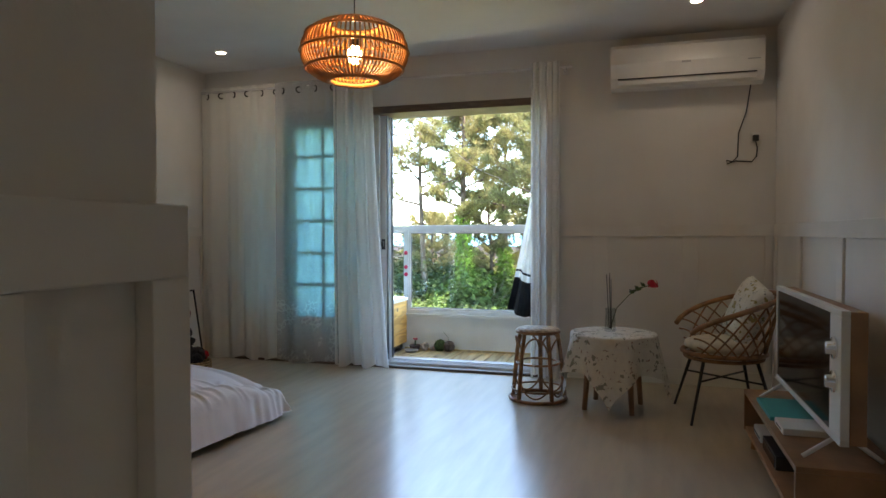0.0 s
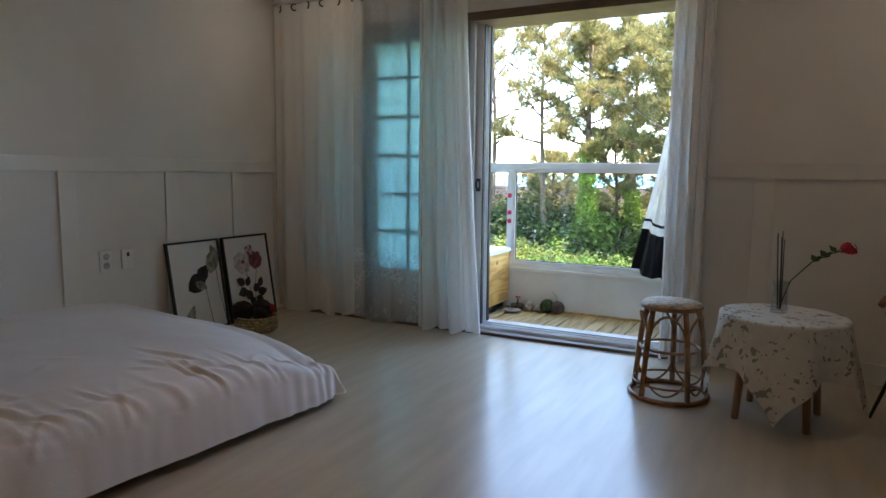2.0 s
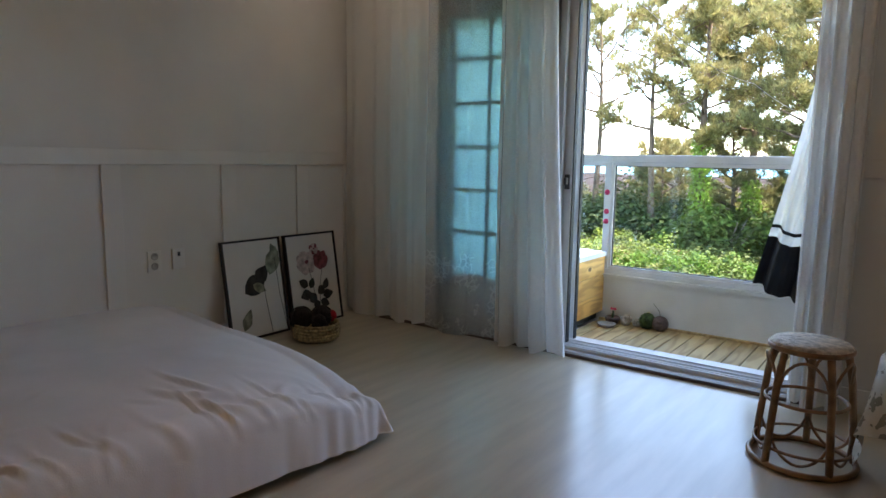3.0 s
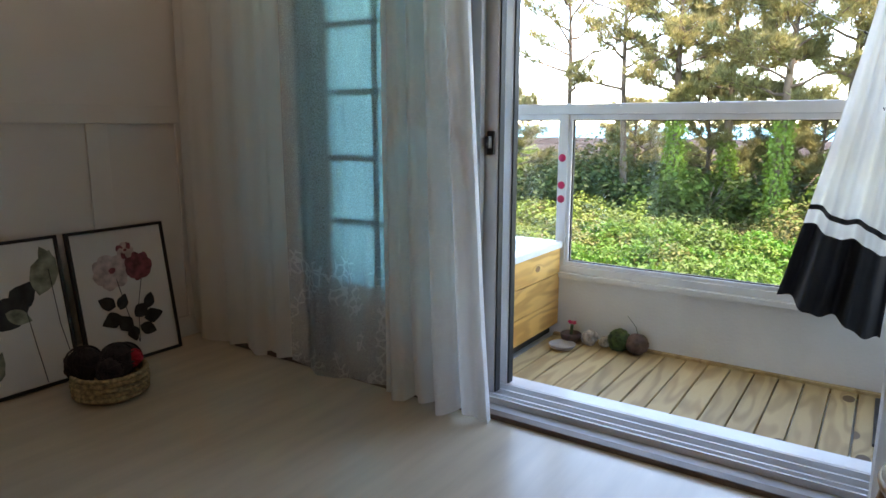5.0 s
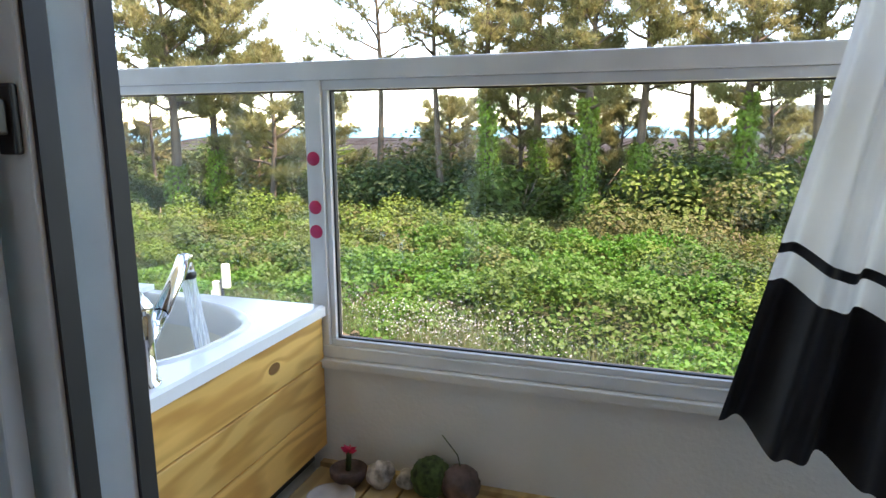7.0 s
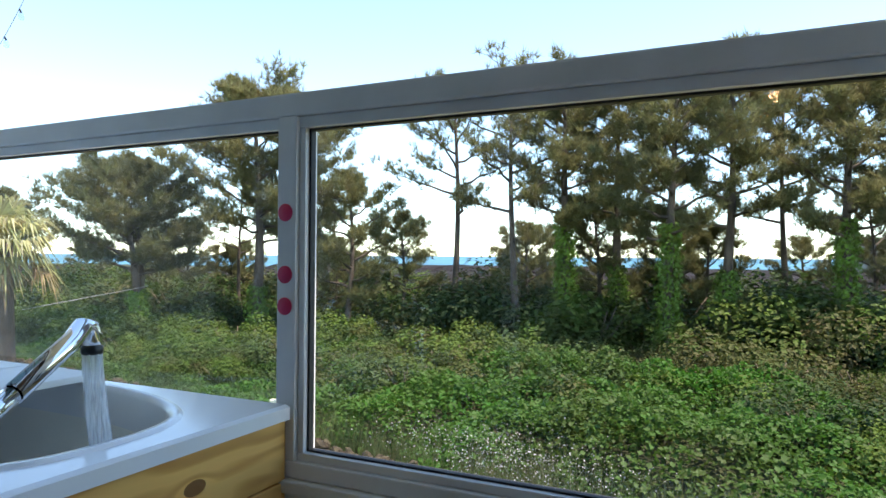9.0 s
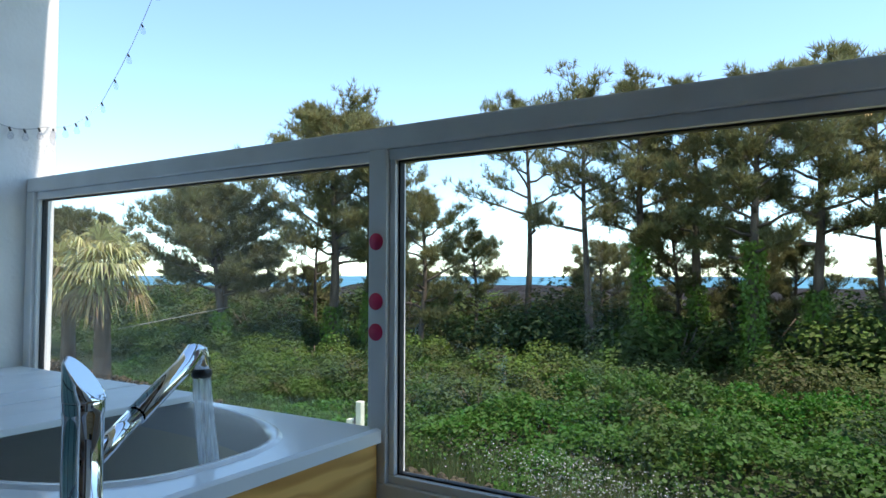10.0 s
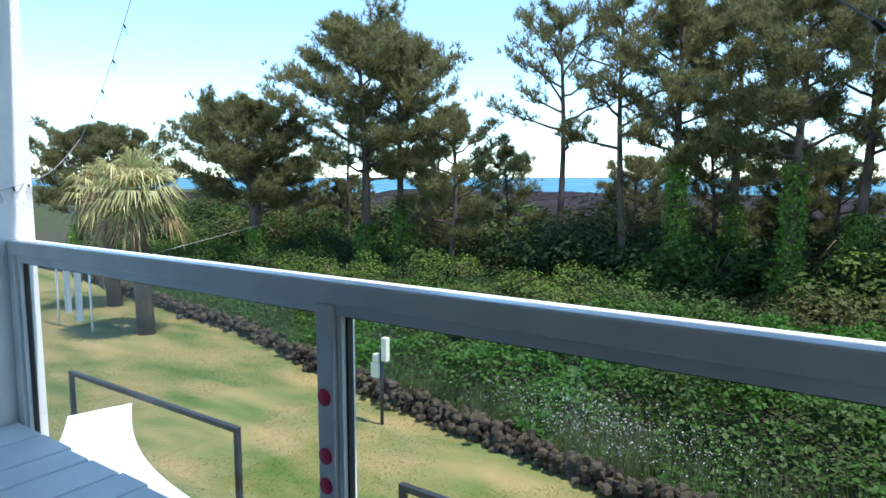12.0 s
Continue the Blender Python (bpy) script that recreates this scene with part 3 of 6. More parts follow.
rail = thing("balcony_railing", "white aluminium railing with clear glass panes on a low wall", "railing")
R0, R1 = RX0 + 0.002, RX1 - 0.002
rect_bar("top_rail", R0, R1, BY, BY + 0.07, 1.155, 1.21, "white_metal", rail, 0.006)
rect_bar("under_rail", R0, R1, BY + 0.012, BY + 0.058, 1.127, 1.1545, "white_metal", rail, 0.003)
rect_bar("bottom_rail", R0, R1, BY + 0.0, BY + 0.07, 0.301, 0.34, "white_metal", rail, 0.004)
rect_bar("bottom_bead", R0, R1, BY + 0.012, BY + 0.058, 0.3405, 0.36, "white_metal", rail, 0.003)
rect_bar("end_post", R0, R0 + 0.05, BY, BY + 0.07, 0.34, 1.155, "white_metal", rail)
rect_bar("middle_post", -0.287, -0.232, BY, BY + 0.07, 0.34, 1.155, "white_metal", rail)
rect_bar("glazing_bead", -0.2315, -0.214, BY + 0.012, BY + 0.058, 0.36, 1.127, "white_metal", rail, 0.003)
rect_bar("glazing_bead", R0 + 0.0505, R0 + 0.067, BY + 0.012, BY + 0.058, 0.36, 1.127, "white_metal", rail, 0.003)
for a, b in ((R0 + 0.067, -0.287), (-0.214, R1)):
    p = part("pane", boxes((a, b, BY + 0.032, BY + 0.038, 0.36, 1.127)), "pane", rail, "clear glass pane with faint smears")
    p.visible_shadow = False
    part("gasket", boxes((a, a + 0.006, BY + 0.026, BY + 0.044, 0.36, 1.127), (a + 0.006, b, BY + 0.026, BY + 0.044, 0.36, 0.365), (a + 0.006, b, BY + 0.026, BY + 0.044, 1.122, 1.127)), "gasket", rail)
for z in (0.926, 0.779, 0.704):
    part("sticker", lathe([(0.0, 0.0), (0.021, 0.0), (0.021, 0.002), (0.0, 0.003)], 20), "pink", rail, "round pink sticker").matrix_basis = pose(-0.262, BY - 0.0005, z, 90)

# ---- bath tub ----
tub = thing("bathtub", "white acrylic bathtub boxed in with varnished pine boards", "bathtub")
TX0, TX1, TY0, TY1, TZ = -1.945, -0.24, 0.33, 1.195, 0.475
CX, CY, CA, CB = -1.06, 0.79, 0.72, 0.335


def tub_shell():
    bm = bmesh.new()
    n = 64
    def sup(a, sa, sb, e=0.72):
        c, s = math.cos(a), math.sin(a)
        return (CX + sa * math.copysign(abs(c) ** e, c), CY + sb * math.copysign(abs(s) ** e, s))
    def outer(a):
        c, s = math.cos(a), math.sin(a)
        hx = (TX1 - CX) if c > 0 else (CX - TX0)
        hy = (TY1 - CY) if s > 0 else (CY - TY0)
        k = min(hx / abs(c) if abs(c) > 1e-6 else 1e9, hy / abs(s) if abs(s) > 1e-6 else 1e9)
        return (CX + k * c, CY + k * s)
    angs = sorted([2 * math.pi * k / n for k in range(n)] + [math.atan2(y - CY, x - CX) % (2 * math.pi) for x in (TX0, TX1) for y in (TY0, TY1)])
    rows = []
    for fn, z in ((outer, TZ - 0.035), (outer, TZ - 0.006), (lambda a: tuple(p + (q - p) * 0.012 for p, q in zip(outer(a), (CX, CY))), TZ),
                  (lambda a: sup(a, CA + 0.03, CB + 0.03), TZ), (lambda a: sup(a, CA + 0.022, CB + 0.022), TZ + 0.006), (lambda a: sup(a, CA + 0.008, CB + 0.008), TZ + 0.006), (lambda a: sup(a, CA, CB), TZ - 0.008),
                  (lambda a: sup(a, CA * 0.97, CB * 0.95), TZ - 0.08), (lambda a: sup(a, CA * 0.9, CB * 0.86), TZ - 0.3), (lambda a: sup(a, CA * 0.8, CB * 0.7), TZ - 0.39), (lambda a: sup(a, CA * 0.4, CB * 0.35), TZ - 0.4)):
        rows.append([bm.verts.new((*fn(a), z)) for a in angs])
    for i, (a, b) in enumerate(zip(rows, rows[1:])):
        for k in range(len(angs)):
            f = bm.faces.new((a[k], a[(k + 1) % len(angs)], b[(k + 1) % len(angs)], b[k]))
            f.smooth = i > 3
            f.material_index = 1 if i > 6 else 0
    f = bm.faces.new(rows[-1])
    f.material_index = 1
    return bm


shell = part("tub_shell", tub_shell(), "acryl", tub, "glossy white acrylic rim and basin")
shell.data.materials.append(M["basin"])
# dark gap under the boards, its shade painted as a near-black strip
rect_bar("kickboard", TX0, TX1 - 0.06, TY0 + 0.02, TY1, BZ, 0.0, "dark_fill", tub)
for z0, z1 in ((0.005, 0.14), (0.143, 0.292), (0.296, 0.439)):
    part("board", boxes((TX1 - 0.035, TX1 - 0.012, TY0 + 0.002, TY1, z0, z1), bevel=0.004), "pine", tub, "varnished knotty pine board")
    part("board", boxes((TX0, TX1 - 0.036, TY0 + 0.002, TY0 + 0.025, z0, z1), bevel=0.004), "pine", tub, "varnished knotty pine board")
knots = random.Random(4)
cov = thing("tub_cover", "white roll-up cover boards laid over half of the tub", "tub cover")
edges = (-1.935, -1.725, -1.505, -1.36, -1.18, -1.025, -0.87)
for e0, e1 in zip(edges, edges[1:]):
    part("slat", boxes((e0 + 0.006, e1 - 0.006, TY0 + 0.01 + knots.uniform(0, 0.03), TY1 - 0.004 - knots.uniform(0, 0.02), TZ + 0.0065, TZ + 0.024 + knots.uniform(-0.002, 0.002)), bevel=0.004), "cover", cov)
fau = thing("bath_faucet", "chrome single-lever bath mixer with water running", "faucet")
FX, FY = -0.30, 0.50
part("body", lathe([(0.036, TZ), (0.036, TZ + 0.008), (0.03, TZ + 0.012), (0.03, TZ + 0.15), (0.031, TZ + 0.152), (0.031, TZ + 0.17), (0.028, TZ + 0.18), (0.0, TZ + 0.183)], 28, (FX, FY)), "chrome", fau)
LA = math.atan2(-0.55, -0.83)
lv = bmesh.new()
lr = []
for k in range(32):
    a = 2 * math.pi * k / 32
    hgt = 0.034 + 0.033 * math.cos(a - LA)
    lr.append([lv.verts.new((FX + r * math.cos(a), FY + r * math.sin(a), z)) for r, z in ((0.0315, TZ + 0.171), (0.0325, TZ + 0.174), (0.0315, TZ + 0.172 + hgt * 0.9), (0.0285, TZ + 0.174 + hgt))])
for k in range(32):
    for j in range(3):
        lv.faces.new((lr[k][j], lr[(k + 1) % 32][j], lr[(k + 1) % 32][j + 1], lr[k][j + 1])).smooth = True
lv.faces.new([q[3] for q in lr])
part("lever", lv, "chrome", fau, "slanted chrome lever cap")
SP = Vector((-0.436, 0.815, TZ + 0.205))
p0 = Vector((FX - 0.01, FY + 0.02, TZ + 0.07))
part("spout", pipe(pipe(bmesh.new(), [p0, p0 + (SP - p0) * 0.35], 0.017, 16), [p0 + (SP - p0) * 0.36, p0 + (SP - p0) * 0.85, SP + Vector((0.005, -0.012, 0.004)), SP + Vector((-0.002, 0.006, 0.002)), SP + Vector((-0.008, 0.018, -0.02)), SP + Vector((-0.009, 0.02, -0.042))], 0.019, 16), "chrome", fau)
tip = SP + Vector((-0.009, 0.02, -0.05))
part("nozzle", lathe([(0.018, tip.z - 0.004), (0.021, tip.z), (0.021, tip.z + 0.012), (0.018, tip.z + 0.014)], 20, (tip.x, tip.y), True), "dark_plastic", fau)
def jetp(u, v):
    a = 2 * math.pi * v
    r = 0.02 * (1 + 0.2 * u) * (0.75 + 0.25 * math.cos(a * 7 + u * 5)) * (1 + 0.1 * noise.noise(Vector((v * 9, u * 6, 0))))
    return (tip.x + r * math.cos(a) + 0.04 * u, tip.y + r * math.sin(a) + 0.03 * u * u, tip.z - 0.36 * u)


part("water_jet", grid_sheet(jetp, 20, 42), "water", fau, "white stream of running water")

# ---- bed ----
def bed():
    t = thing("bed", "low mattress bed covered with a rumpled white sheet", "bed", (-0.03, -1.62, 0), -5)
    W, L, H, SK = 1.66, 2.2, 0.33, 0.36
    rng = random.Random(5)
    # single pulled creases: middle, direction, length, width, height
    cr = []
    for k in range(70):
        near = k % 3
        x = -abs(rng.gauss(0.05, 0.16)) if near else -rng.uniform(0.1, W)
        y = -rng.uniform(0.05, L)
        a = radians(rng.gauss(200, 22)) if near else radians(rng.uniform(0, 180))
        cr.append((x, y, math.cos(a), math.sin(a), rng.uniform(0.05, 0.15), rng.uniform(0.009, 0.02), rng.uniform(0.004, 0.011) * (1 if near else 0.6)))
    def crease(x, y):
        h = 0.0
        for cx, cy, ca, sa, ln, wd, ht in cr:
            px, py = x - cx, y - cy
            q = px * ca + py * sa
            if abs(q) < 2.2 * ln:
                p = -px * sa + py * ca + 0.12 * q * q / ln
                if abs(p) < 4 * wd:
                    h += ht * math.exp(-(q / ln) ** 2) * (math.exp(-(p / wd) ** 2) - 0.5 * math.exp(-((p - 1.6 * wd) / wd) ** 2))
        return h
    def fn(u, v):
        # one cloth: the top, then square rings that run down the sloping sides to the hem
        s, q = u * (W + SK) - SK, v * (L + SK) - SK
        dx, dy = max(0.0, -s), max(0.0, -q)
        d = max(dx, dy)
        r = 0.13
        if d < r * 1.3:
            out, drop = r * math.sin(d / r), r * (1 - math.cos(d / r))
        else:
            out, drop = r * 0.964 + 0.27 * (d - r * 1.3), r * 0.733 + 0.97 * (d - r * 1.3)
        x = -s if s > 0 else (out * dx / d if d else 0)
        y = -q if q > 0 else (out * dy / d if d else 0)
        if d:
            k = 1 - 0.14 * min(dx, dy) / d
            x, y = (x * k if s <= 0 else x), (y * k if q <= 0 else y)
        x, y = x - 0.13, y - 0.13
        ins, inq = max(s, 0), max(q, 0)
        corner = math.exp(-(ins + inq) / 0.2)
        nz = noise.noise(Vector((x * 2.2, y * 2.2, 0)))
        # folds run up from the hem, closer together and deeper at the corner
        p = y if dx >= dy else -x
        w = noise.noise(Vector((p * 9, d * 2, 4))) + 0.6 * noise.noise(Vector((p * 21 + d * 4, d * 2, 9)))
        f = (0.0045 + 0.026 * corner) * w * min(1, d / SK) ** 1.2
        if dx >= dy:
            x += f
        else:
            y += f
        rho, ang = math.hypot(ins + 0.06, inq + 0.06), math.atan2(inq + 0.06, ins + 0.06)
        fan = 0.012 * math.exp(-rho / 0.22) * noise.noise(Vector((ang * 7, rho * 1.5, 2)))
        edge = 0.035 * (math.exp(-ins / 0.14) + math.exp(-inq / 0.14)) * (1 - min(1, d / 0.2))
        z = H - drop - edge - 0.1 * corner * (1 - 0.75 * min(1, d / SK)) + 0.012 * nz + fan + (crease(x, y) if d < 0.2 else 0)
        return (x, y, max(z, 0.035 + 0.01 * nz))
    part("sheet", grid_sheet(fn, 180, 210), "sheet", t, "rumpled white sheet")
    part("mattress", boxes((-W, -0.2, -L, -0.2, 0.08, H - 0.12), bevel=0.04, seg=3), "sheet", t)
    part("base", boxes((-W + 0.02, -0.2, -L + 0.05, -0.2, 0.0, 0.08), bevel=0.005), "dark_fill", t, "dark bed base")


bed()

# ---- curtains ----
def curtain(name, label, x0, x1, y, z0, z1, folds, amp, material, sway=0.0, seed=0, eyelets=0, gather=1.0, group=""):
    t = thing(name, label, "curtain", group=group)
    nz = Vector((seed * 7.3, 0, 0))
    def fn(u, v):
        w = u + 0.02 * math.sin(9 * u + seed)
        g = gather + (1 - gather) * (1 - v)
        x = x0 + (x1 - x0) * u * g
        ph = 2 * math.pi * folds * w
        a = amp * (0.75 + 0.5 * noise.noise(nz + Vector((u * 6, 0, 0)))) * (0.7 + 0.5 * (1 - v))
        yy = y + a * math.sin(ph) + 0.35 * a * math.sin(2.3 * ph + seed) + 0.03 * (1 - v) * noise.noise(nz + Vector((u * 4, v * 2, 2)))
        x += 0.3 * a * math.cos(ph) + sway * (1 - v) ** 1.5 * u
        z = z0 + (z1 - z0) * v + (0.02 * math.sin(ph * 0.5 + seed) * (1 - v))
        return (x, yy, z)
    part("cloth", grid_sheet(fn, int(abs(folds) * 20), 26), material, t)
    for k in range(eyelets):
        u = (k + 0.5) / eyelets
        px, py, pz = fn(u, 0.975)
        part("eyelet", pipe(bmesh.new(), [(0.024 * math.cos(a), 0, 0.024 * math.sin(a)) for a in (2 * math.pi * j / 20 for j in range(20))], 0.006, 8, True), "dark_plastic", t, "dark metal eyelet ring").matrix_basis = pose(px, py, pz - 0.012, 0, 0, 35 if k % 2 else -35)
    return t


rod = thing("curtain_rod", "thin white curtain rod above the balcony door", "curtain rod")
part("rod", pipe(bmesh.new(), [(-1.76, -0.09, 2.40), (1.56, -0.09, 2.40)], 0.011, 12), "white_metal", rod)
for x in (-1.7, 0.0, 1.5):
    part("bracket", boxes((x - 0.012, x + 0.012, -0.1, -0.001, 2.38, 2.40), (x - 0.02, x + 0.02, -0.012, -0.001, 2.36, 2.43), bevel=0.002), "white_metal", rod)
curtain("curtain", "white heavier sheer curtain panel on dark eyelets", -1.77, -0.93, -0.085, 0.012, 2.44, 4.5, 0.02, "curtain_left", seed=1, eyelets=6, group="window curtains")
curtain("curtain", "white sheer lace curtain panel hanging over teal glass", -1.0, -0.36, -0.11, 0.012, 2.44, 2.5, 0.016, "curtain", seed=2, eyelets=4, group="window curtains")
curtain("curtain", "white sheer lace curtain gathered beside the open door", -0.44, -0.07, -0.12, 0.012, 2.44, 4.5, 0.04, "curtain2", seed=3, sway=0.14, group="window curtains")
curtain("curtain", "white sheer curtain gathered beside the wicker stool", 1.245, 1.475, -0.11, 0.012, 2.44, 4.5, 0.045, "curtain2", seed=5, group="window curtains")

# ---- furniture and things in the room ----
def rattan_stool(x, y):
    t = thing("rattan_stool", "round brown rattan stool with woven pale seat", "stool", (x, y, 0))
    H, rt, rb = 0.485, 0.135, 0.185
    part("seat", lathe([(0.0, H - 0.03), (rt + 0.005, H - 0.028), (rt + 0.012, H - 0.012), (rt, H), (0.05, H + 0.006), (0.0, H + 0.007)], 36), "weave", t, "woven pale cane seat")
    part("seat_rim", pipe(bmesh.new(), ring((0, 0), rt + 0.006, H - 0.022, 36), 0.012, 8, True), "rattan", t)
    for k in range(5):
        a = radians(72 * k + 20)
        c, s = math.cos(a), math.sin(a)
        part("leg", pipe(bmesh.new(), [(c * r, s * r, z) for r, z in ((rb, 0.012), (rb - 0.012, 0.15), (rb - 0.03, 0.33), (rt - 0.004, H - 0.03))], 0.014, 10), "rattan", t)
        b = a + radians(72)
        arch = []
        for q in range(11):
            f = q / 10
            ang = a + (b - a) * f
            z = 0.30 + 0.13 * math.sin(math.pi * f) ** 0.6
            arch.append((math.cos(ang) * 0.15, math.sin(ang) * 0.15, z))
        part("arch", pipe(bmesh.new(), arch, 0.006, 6), "rattan", t)
        low = []
        for q in range(11):
            f = q / 10
            ang = a + (b - a) * f
            low.append((math.cos(ang) * (rb - 0.015 - 0.02 * math.sin(math.pi * f)), math.sin(ang) * (rb - 0.015 - 0.02 * math.sin(math.pi * f)), 0.13 - 0.1 * math.sin(math.pi * f) ** 0.6))
        part("low_arch", pipe(bmesh.new(), low, 0.006, 6), "rattan", t)
    part("middle_ring", pipe(bmesh.new(), ring((0, 0), 0.145, 0.25, 36), 0.007, 8, True), "rattan", t)
    part("lower_ring", pipe(bmesh.new(), ring((0, 0), rb - 0.01, 0.075, 36), 0.006, 8, True), "rattan", t)
    part("foot_ring", pipe(bmesh.new(), ring((0, 0), rb + 0.004, 0.012, 40), 0.012, 8, True), "rattan", t)


rattan_stool(1.40, -0.74)


def side_table(x, y):
    t = thing("side_table", "small round wooden side table under a floral cloth", "table", (x, y, 0))
    part("tabletop", lathe([(0, 0.455), (0.24, 0.455), (0.25, 0.465), (0.25, 0.475), (0.24, 0.483), (0, 0.483)], 40), "oak", t)
    for k in range(4):
        a = radians(90 * k + 35)
        part("leg", pipe(bmesh.new(), [(0.21 * math.cos(a), 0.21 * math.sin(a), 0), (0.17 * math.cos(a), 0.17 * math.sin(a), 0.455)], 0.016, 10, r1=0.022), "oak", t)
    c = thing("tablecloth", "white tablecloth printed with brown-green sprigs, draped over a side table", "tablecloth", (x, y, 0))
    S, R = 0.5, 0.258
    def fn(u, v):
        px, py = (u * 2 - 1) * S, (v * 2 - 1) * S
        r = math.hypot(px, py)
        a = math.atan2(py, px)
        if r <= R:
            return (px, py, 0.4875 + 0.001 * math.sin(40 * px))
        d = r - R
        fold = math.sin(a * 9 + 0.6) * 0.5 + 0.5 * math.sin(a * 5)
        flare = R + 0.012 + d * (0.16 + 0.17 * fold)
        bend = min(1, d / 0.05)
        return (math.cos(a) * (flare), math.sin(a) * (flare), 0.4875 - d * 0.96 * (0.3 + 0.7 * bend))
    part("cloth", grid_sheet(fn, 84, 84), "cloth_floral", c)
    c.matrix_world = pose(x, y, 0, 0, 0, 43)
    # vase with one rose and dark sticks
    v = thing("flower_vase", "clear glass vase with one red rose and dark reeds", "vase", (x - 0.02, y + 0.02, 0.491))
    part("vase_glass", lathe([(0.0, 0.0), (0.036, 0.0), (0.038, 0.01), (0.034, 0.06), (0.031, 0.12), (0.034, 0.15), (0.032, 0.15), (0.029, 0.12), (0.032, 0.06), (0.034, 0.014), (0.0, 0.012)], 28), "vase_glass", v)
    for k in range(5):
        a = k * 1.3
        part("reed", pipe(bmesh.new(), [(0.008 * math.cos(a), 0.008 * math.sin(a), 0.015), (0.016 * math.cos(a) - 0.012, 0.016 * math.sin(a), 0.34 + 0.01 * k)], 0.0025, 6), "dark_plastic", v)
    stem = [(0.0, 0, 0.02), (0.04, 0.01, 0.15), (0.12, 0.03, 0.24), (0.2, 0.05, 0.285), (0.25, 0.06, 0.30)]
    part("stem", pipe(bmesh.new(), stem, 0.003, 6), "moss", v)
    for k in range(9):
        bm = bmesh.new()
        q = Vector(stem[2]).lerp(Vector(stem[4]), k / 9)
        d = Vector((math.cos(k * 2.2) * 0.5, math.sin(k * 2.2), 0.4)).normalized()
        sd2 = d.orthogonal().normalized() * 0.014
        w = [bm.verts.new(q), bm.verts.new(q + d * 0.025 + sd2), bm.verts.new(q + d * 0.055), bm.verts.new(q + d * 0.025 - sd2)]
        bm.faces.new(w)
        part("leaf", bm, "leaf_dark", v)
    fl = bmesh.new()
    for k in range(18):
        a, r = k * 2.4, 0.006 + 0.0016 * k
        c0 = Vector((0.262 + r * math.cos(a), 0.062 + r * math.sin(a) * 0.8, 0.31 + 0.012 * math.cos(k)))
        n = Vector((math.cos(a), math.sin(a), 0.5)).normalized()
        tv = n.orthogonal().normalized()
        bt = n.cross(tv)
        ws = [fl.verts.new(c0 + tv * 0.017 * math.cos(b) + bt * 0.02 * math.sin(b)) for b in (i * math.pi / 3 for i in range(6))]
        fl.faces.new(ws)
    part("rose", fl, "red", v, "red rose bloom")


side_table(1.9, -0.82)


def rattan_chair(x, y, rz):
    t = thing("rattan_chair", "rattan bucket chair with cream seat cushion and black metal legs", "chair", (x, y, 0), rz)
    SZ = 0.40
    # seat faces local -y
    def shellp(a, h):
        # a: -1..1 round the back, h: 0..1 from seat to rim
        th = radians(-90 + 0) + math.pi + a * radians(138)
        rim = 0.14 + 0.22 * (math.cos(a * math.pi * 0.5) ** 0.8)
        r = 0.235 + 0.085 * h
        return Vector((math.cos(th + math.pi) * r * 1.05, -math.sin(th + math.pi) * r + 0.0, SZ + rim * h))
    part("seat_ring", pipe(bmesh.new(), ring((0, 0), 0.24, SZ, 36), 0.014, 8, True), "rattan", t)
    part("seat_ring", pipe(bmesh.new(), ring((0, 0), 0.225, SZ - 0.03, 36), 0.011, 8, True), "rattan", t)
    part("rim", pipe(bmesh.new(), [shellp(-1 + 2 * k / 40, 1) for k in range(41)], 0.016, 8), "rattan", t)
    for s in (-1, 1):
        for k in range(17):
            a0 = -1 + 2 * k / 16
            pts = []
            for j in range(9):
                h = j / 8
                a = a0 + s * h * 0.33
                if -1 <= a <= 1:
                    pts.append(shellp(a, h))
            if len(pts) > 2:
                part("cane", pipe(bmesh.new(), pts, 0.0055, 6), "rattan", t)
    part("seat_cushion", lathe([(0, SZ + 0.008), (0.2, SZ + 0.01), (0.23, SZ + 0.03), (0.225, SZ + 0.06), (0.18, SZ + 0.078), (0, SZ + 0.082)], 36), "cushion", t, "cream seat cushion")
    for sx in (-1, 1):
        for sy in (-1, 1):
            part("leg", pipe(bmesh.new(), [(sx * 0.15, sy * 0.15, SZ - 0.03), (sx * 0.25, sy * 0.24, 0)], 0.011, 8, r1=0.008), "black_metal", t)
    part("stretcher", pipes([(-0.185, -0.18, 0.24), (0.185, 0.18, 0.24)], [(0.185, -0.18, 0.245), (-0.185, 0.18, 0.245)], r=0.006), "black_metal", t)
    pw = thing("throw_pillow", "floral throw pillow leaning in a rattan chair", "pillow")
    def pf(u, v):
        a, b = u * 2 - 1, v * 2 - 1
        e = (1 - a ** 4) * (1 - b ** 4)
        return a, b, e
    bm = bmesh.new()
    for sgn in (1, -1):
        g = grid_sheet(lambda u, v: (0.19 * (u * 2 - 1) * (1 - 0.06 * (1 - abs(v * 2 - 1))), sgn * 0.075 * max(0, pf(u, v)[2]) ** 0.5, 0.19 * (v * 2 - 1)), 20, 20)
        me = bpy.data.meshes.new("tmp")
        g.to_mesh(me)
        g.free()
        bm.from_mesh(me)
    bmesh.ops.remove_doubles(bm, verts=bm.verts[:], dist=0.001)
    p = part("cover", bm, "pillow_floral", pw)
    for f in p.data.polygons:
        f.use_smooth = True
    pw.matrix_world = Matrix.Translation((x, y, 0)) @ pose(0, 0, 0, 0, 0, rz) @ pose(0.02, 0.13, SZ + 0.25, -22, 12, 0)
    return t


rattan_chair(2.56, -0.84, -82)

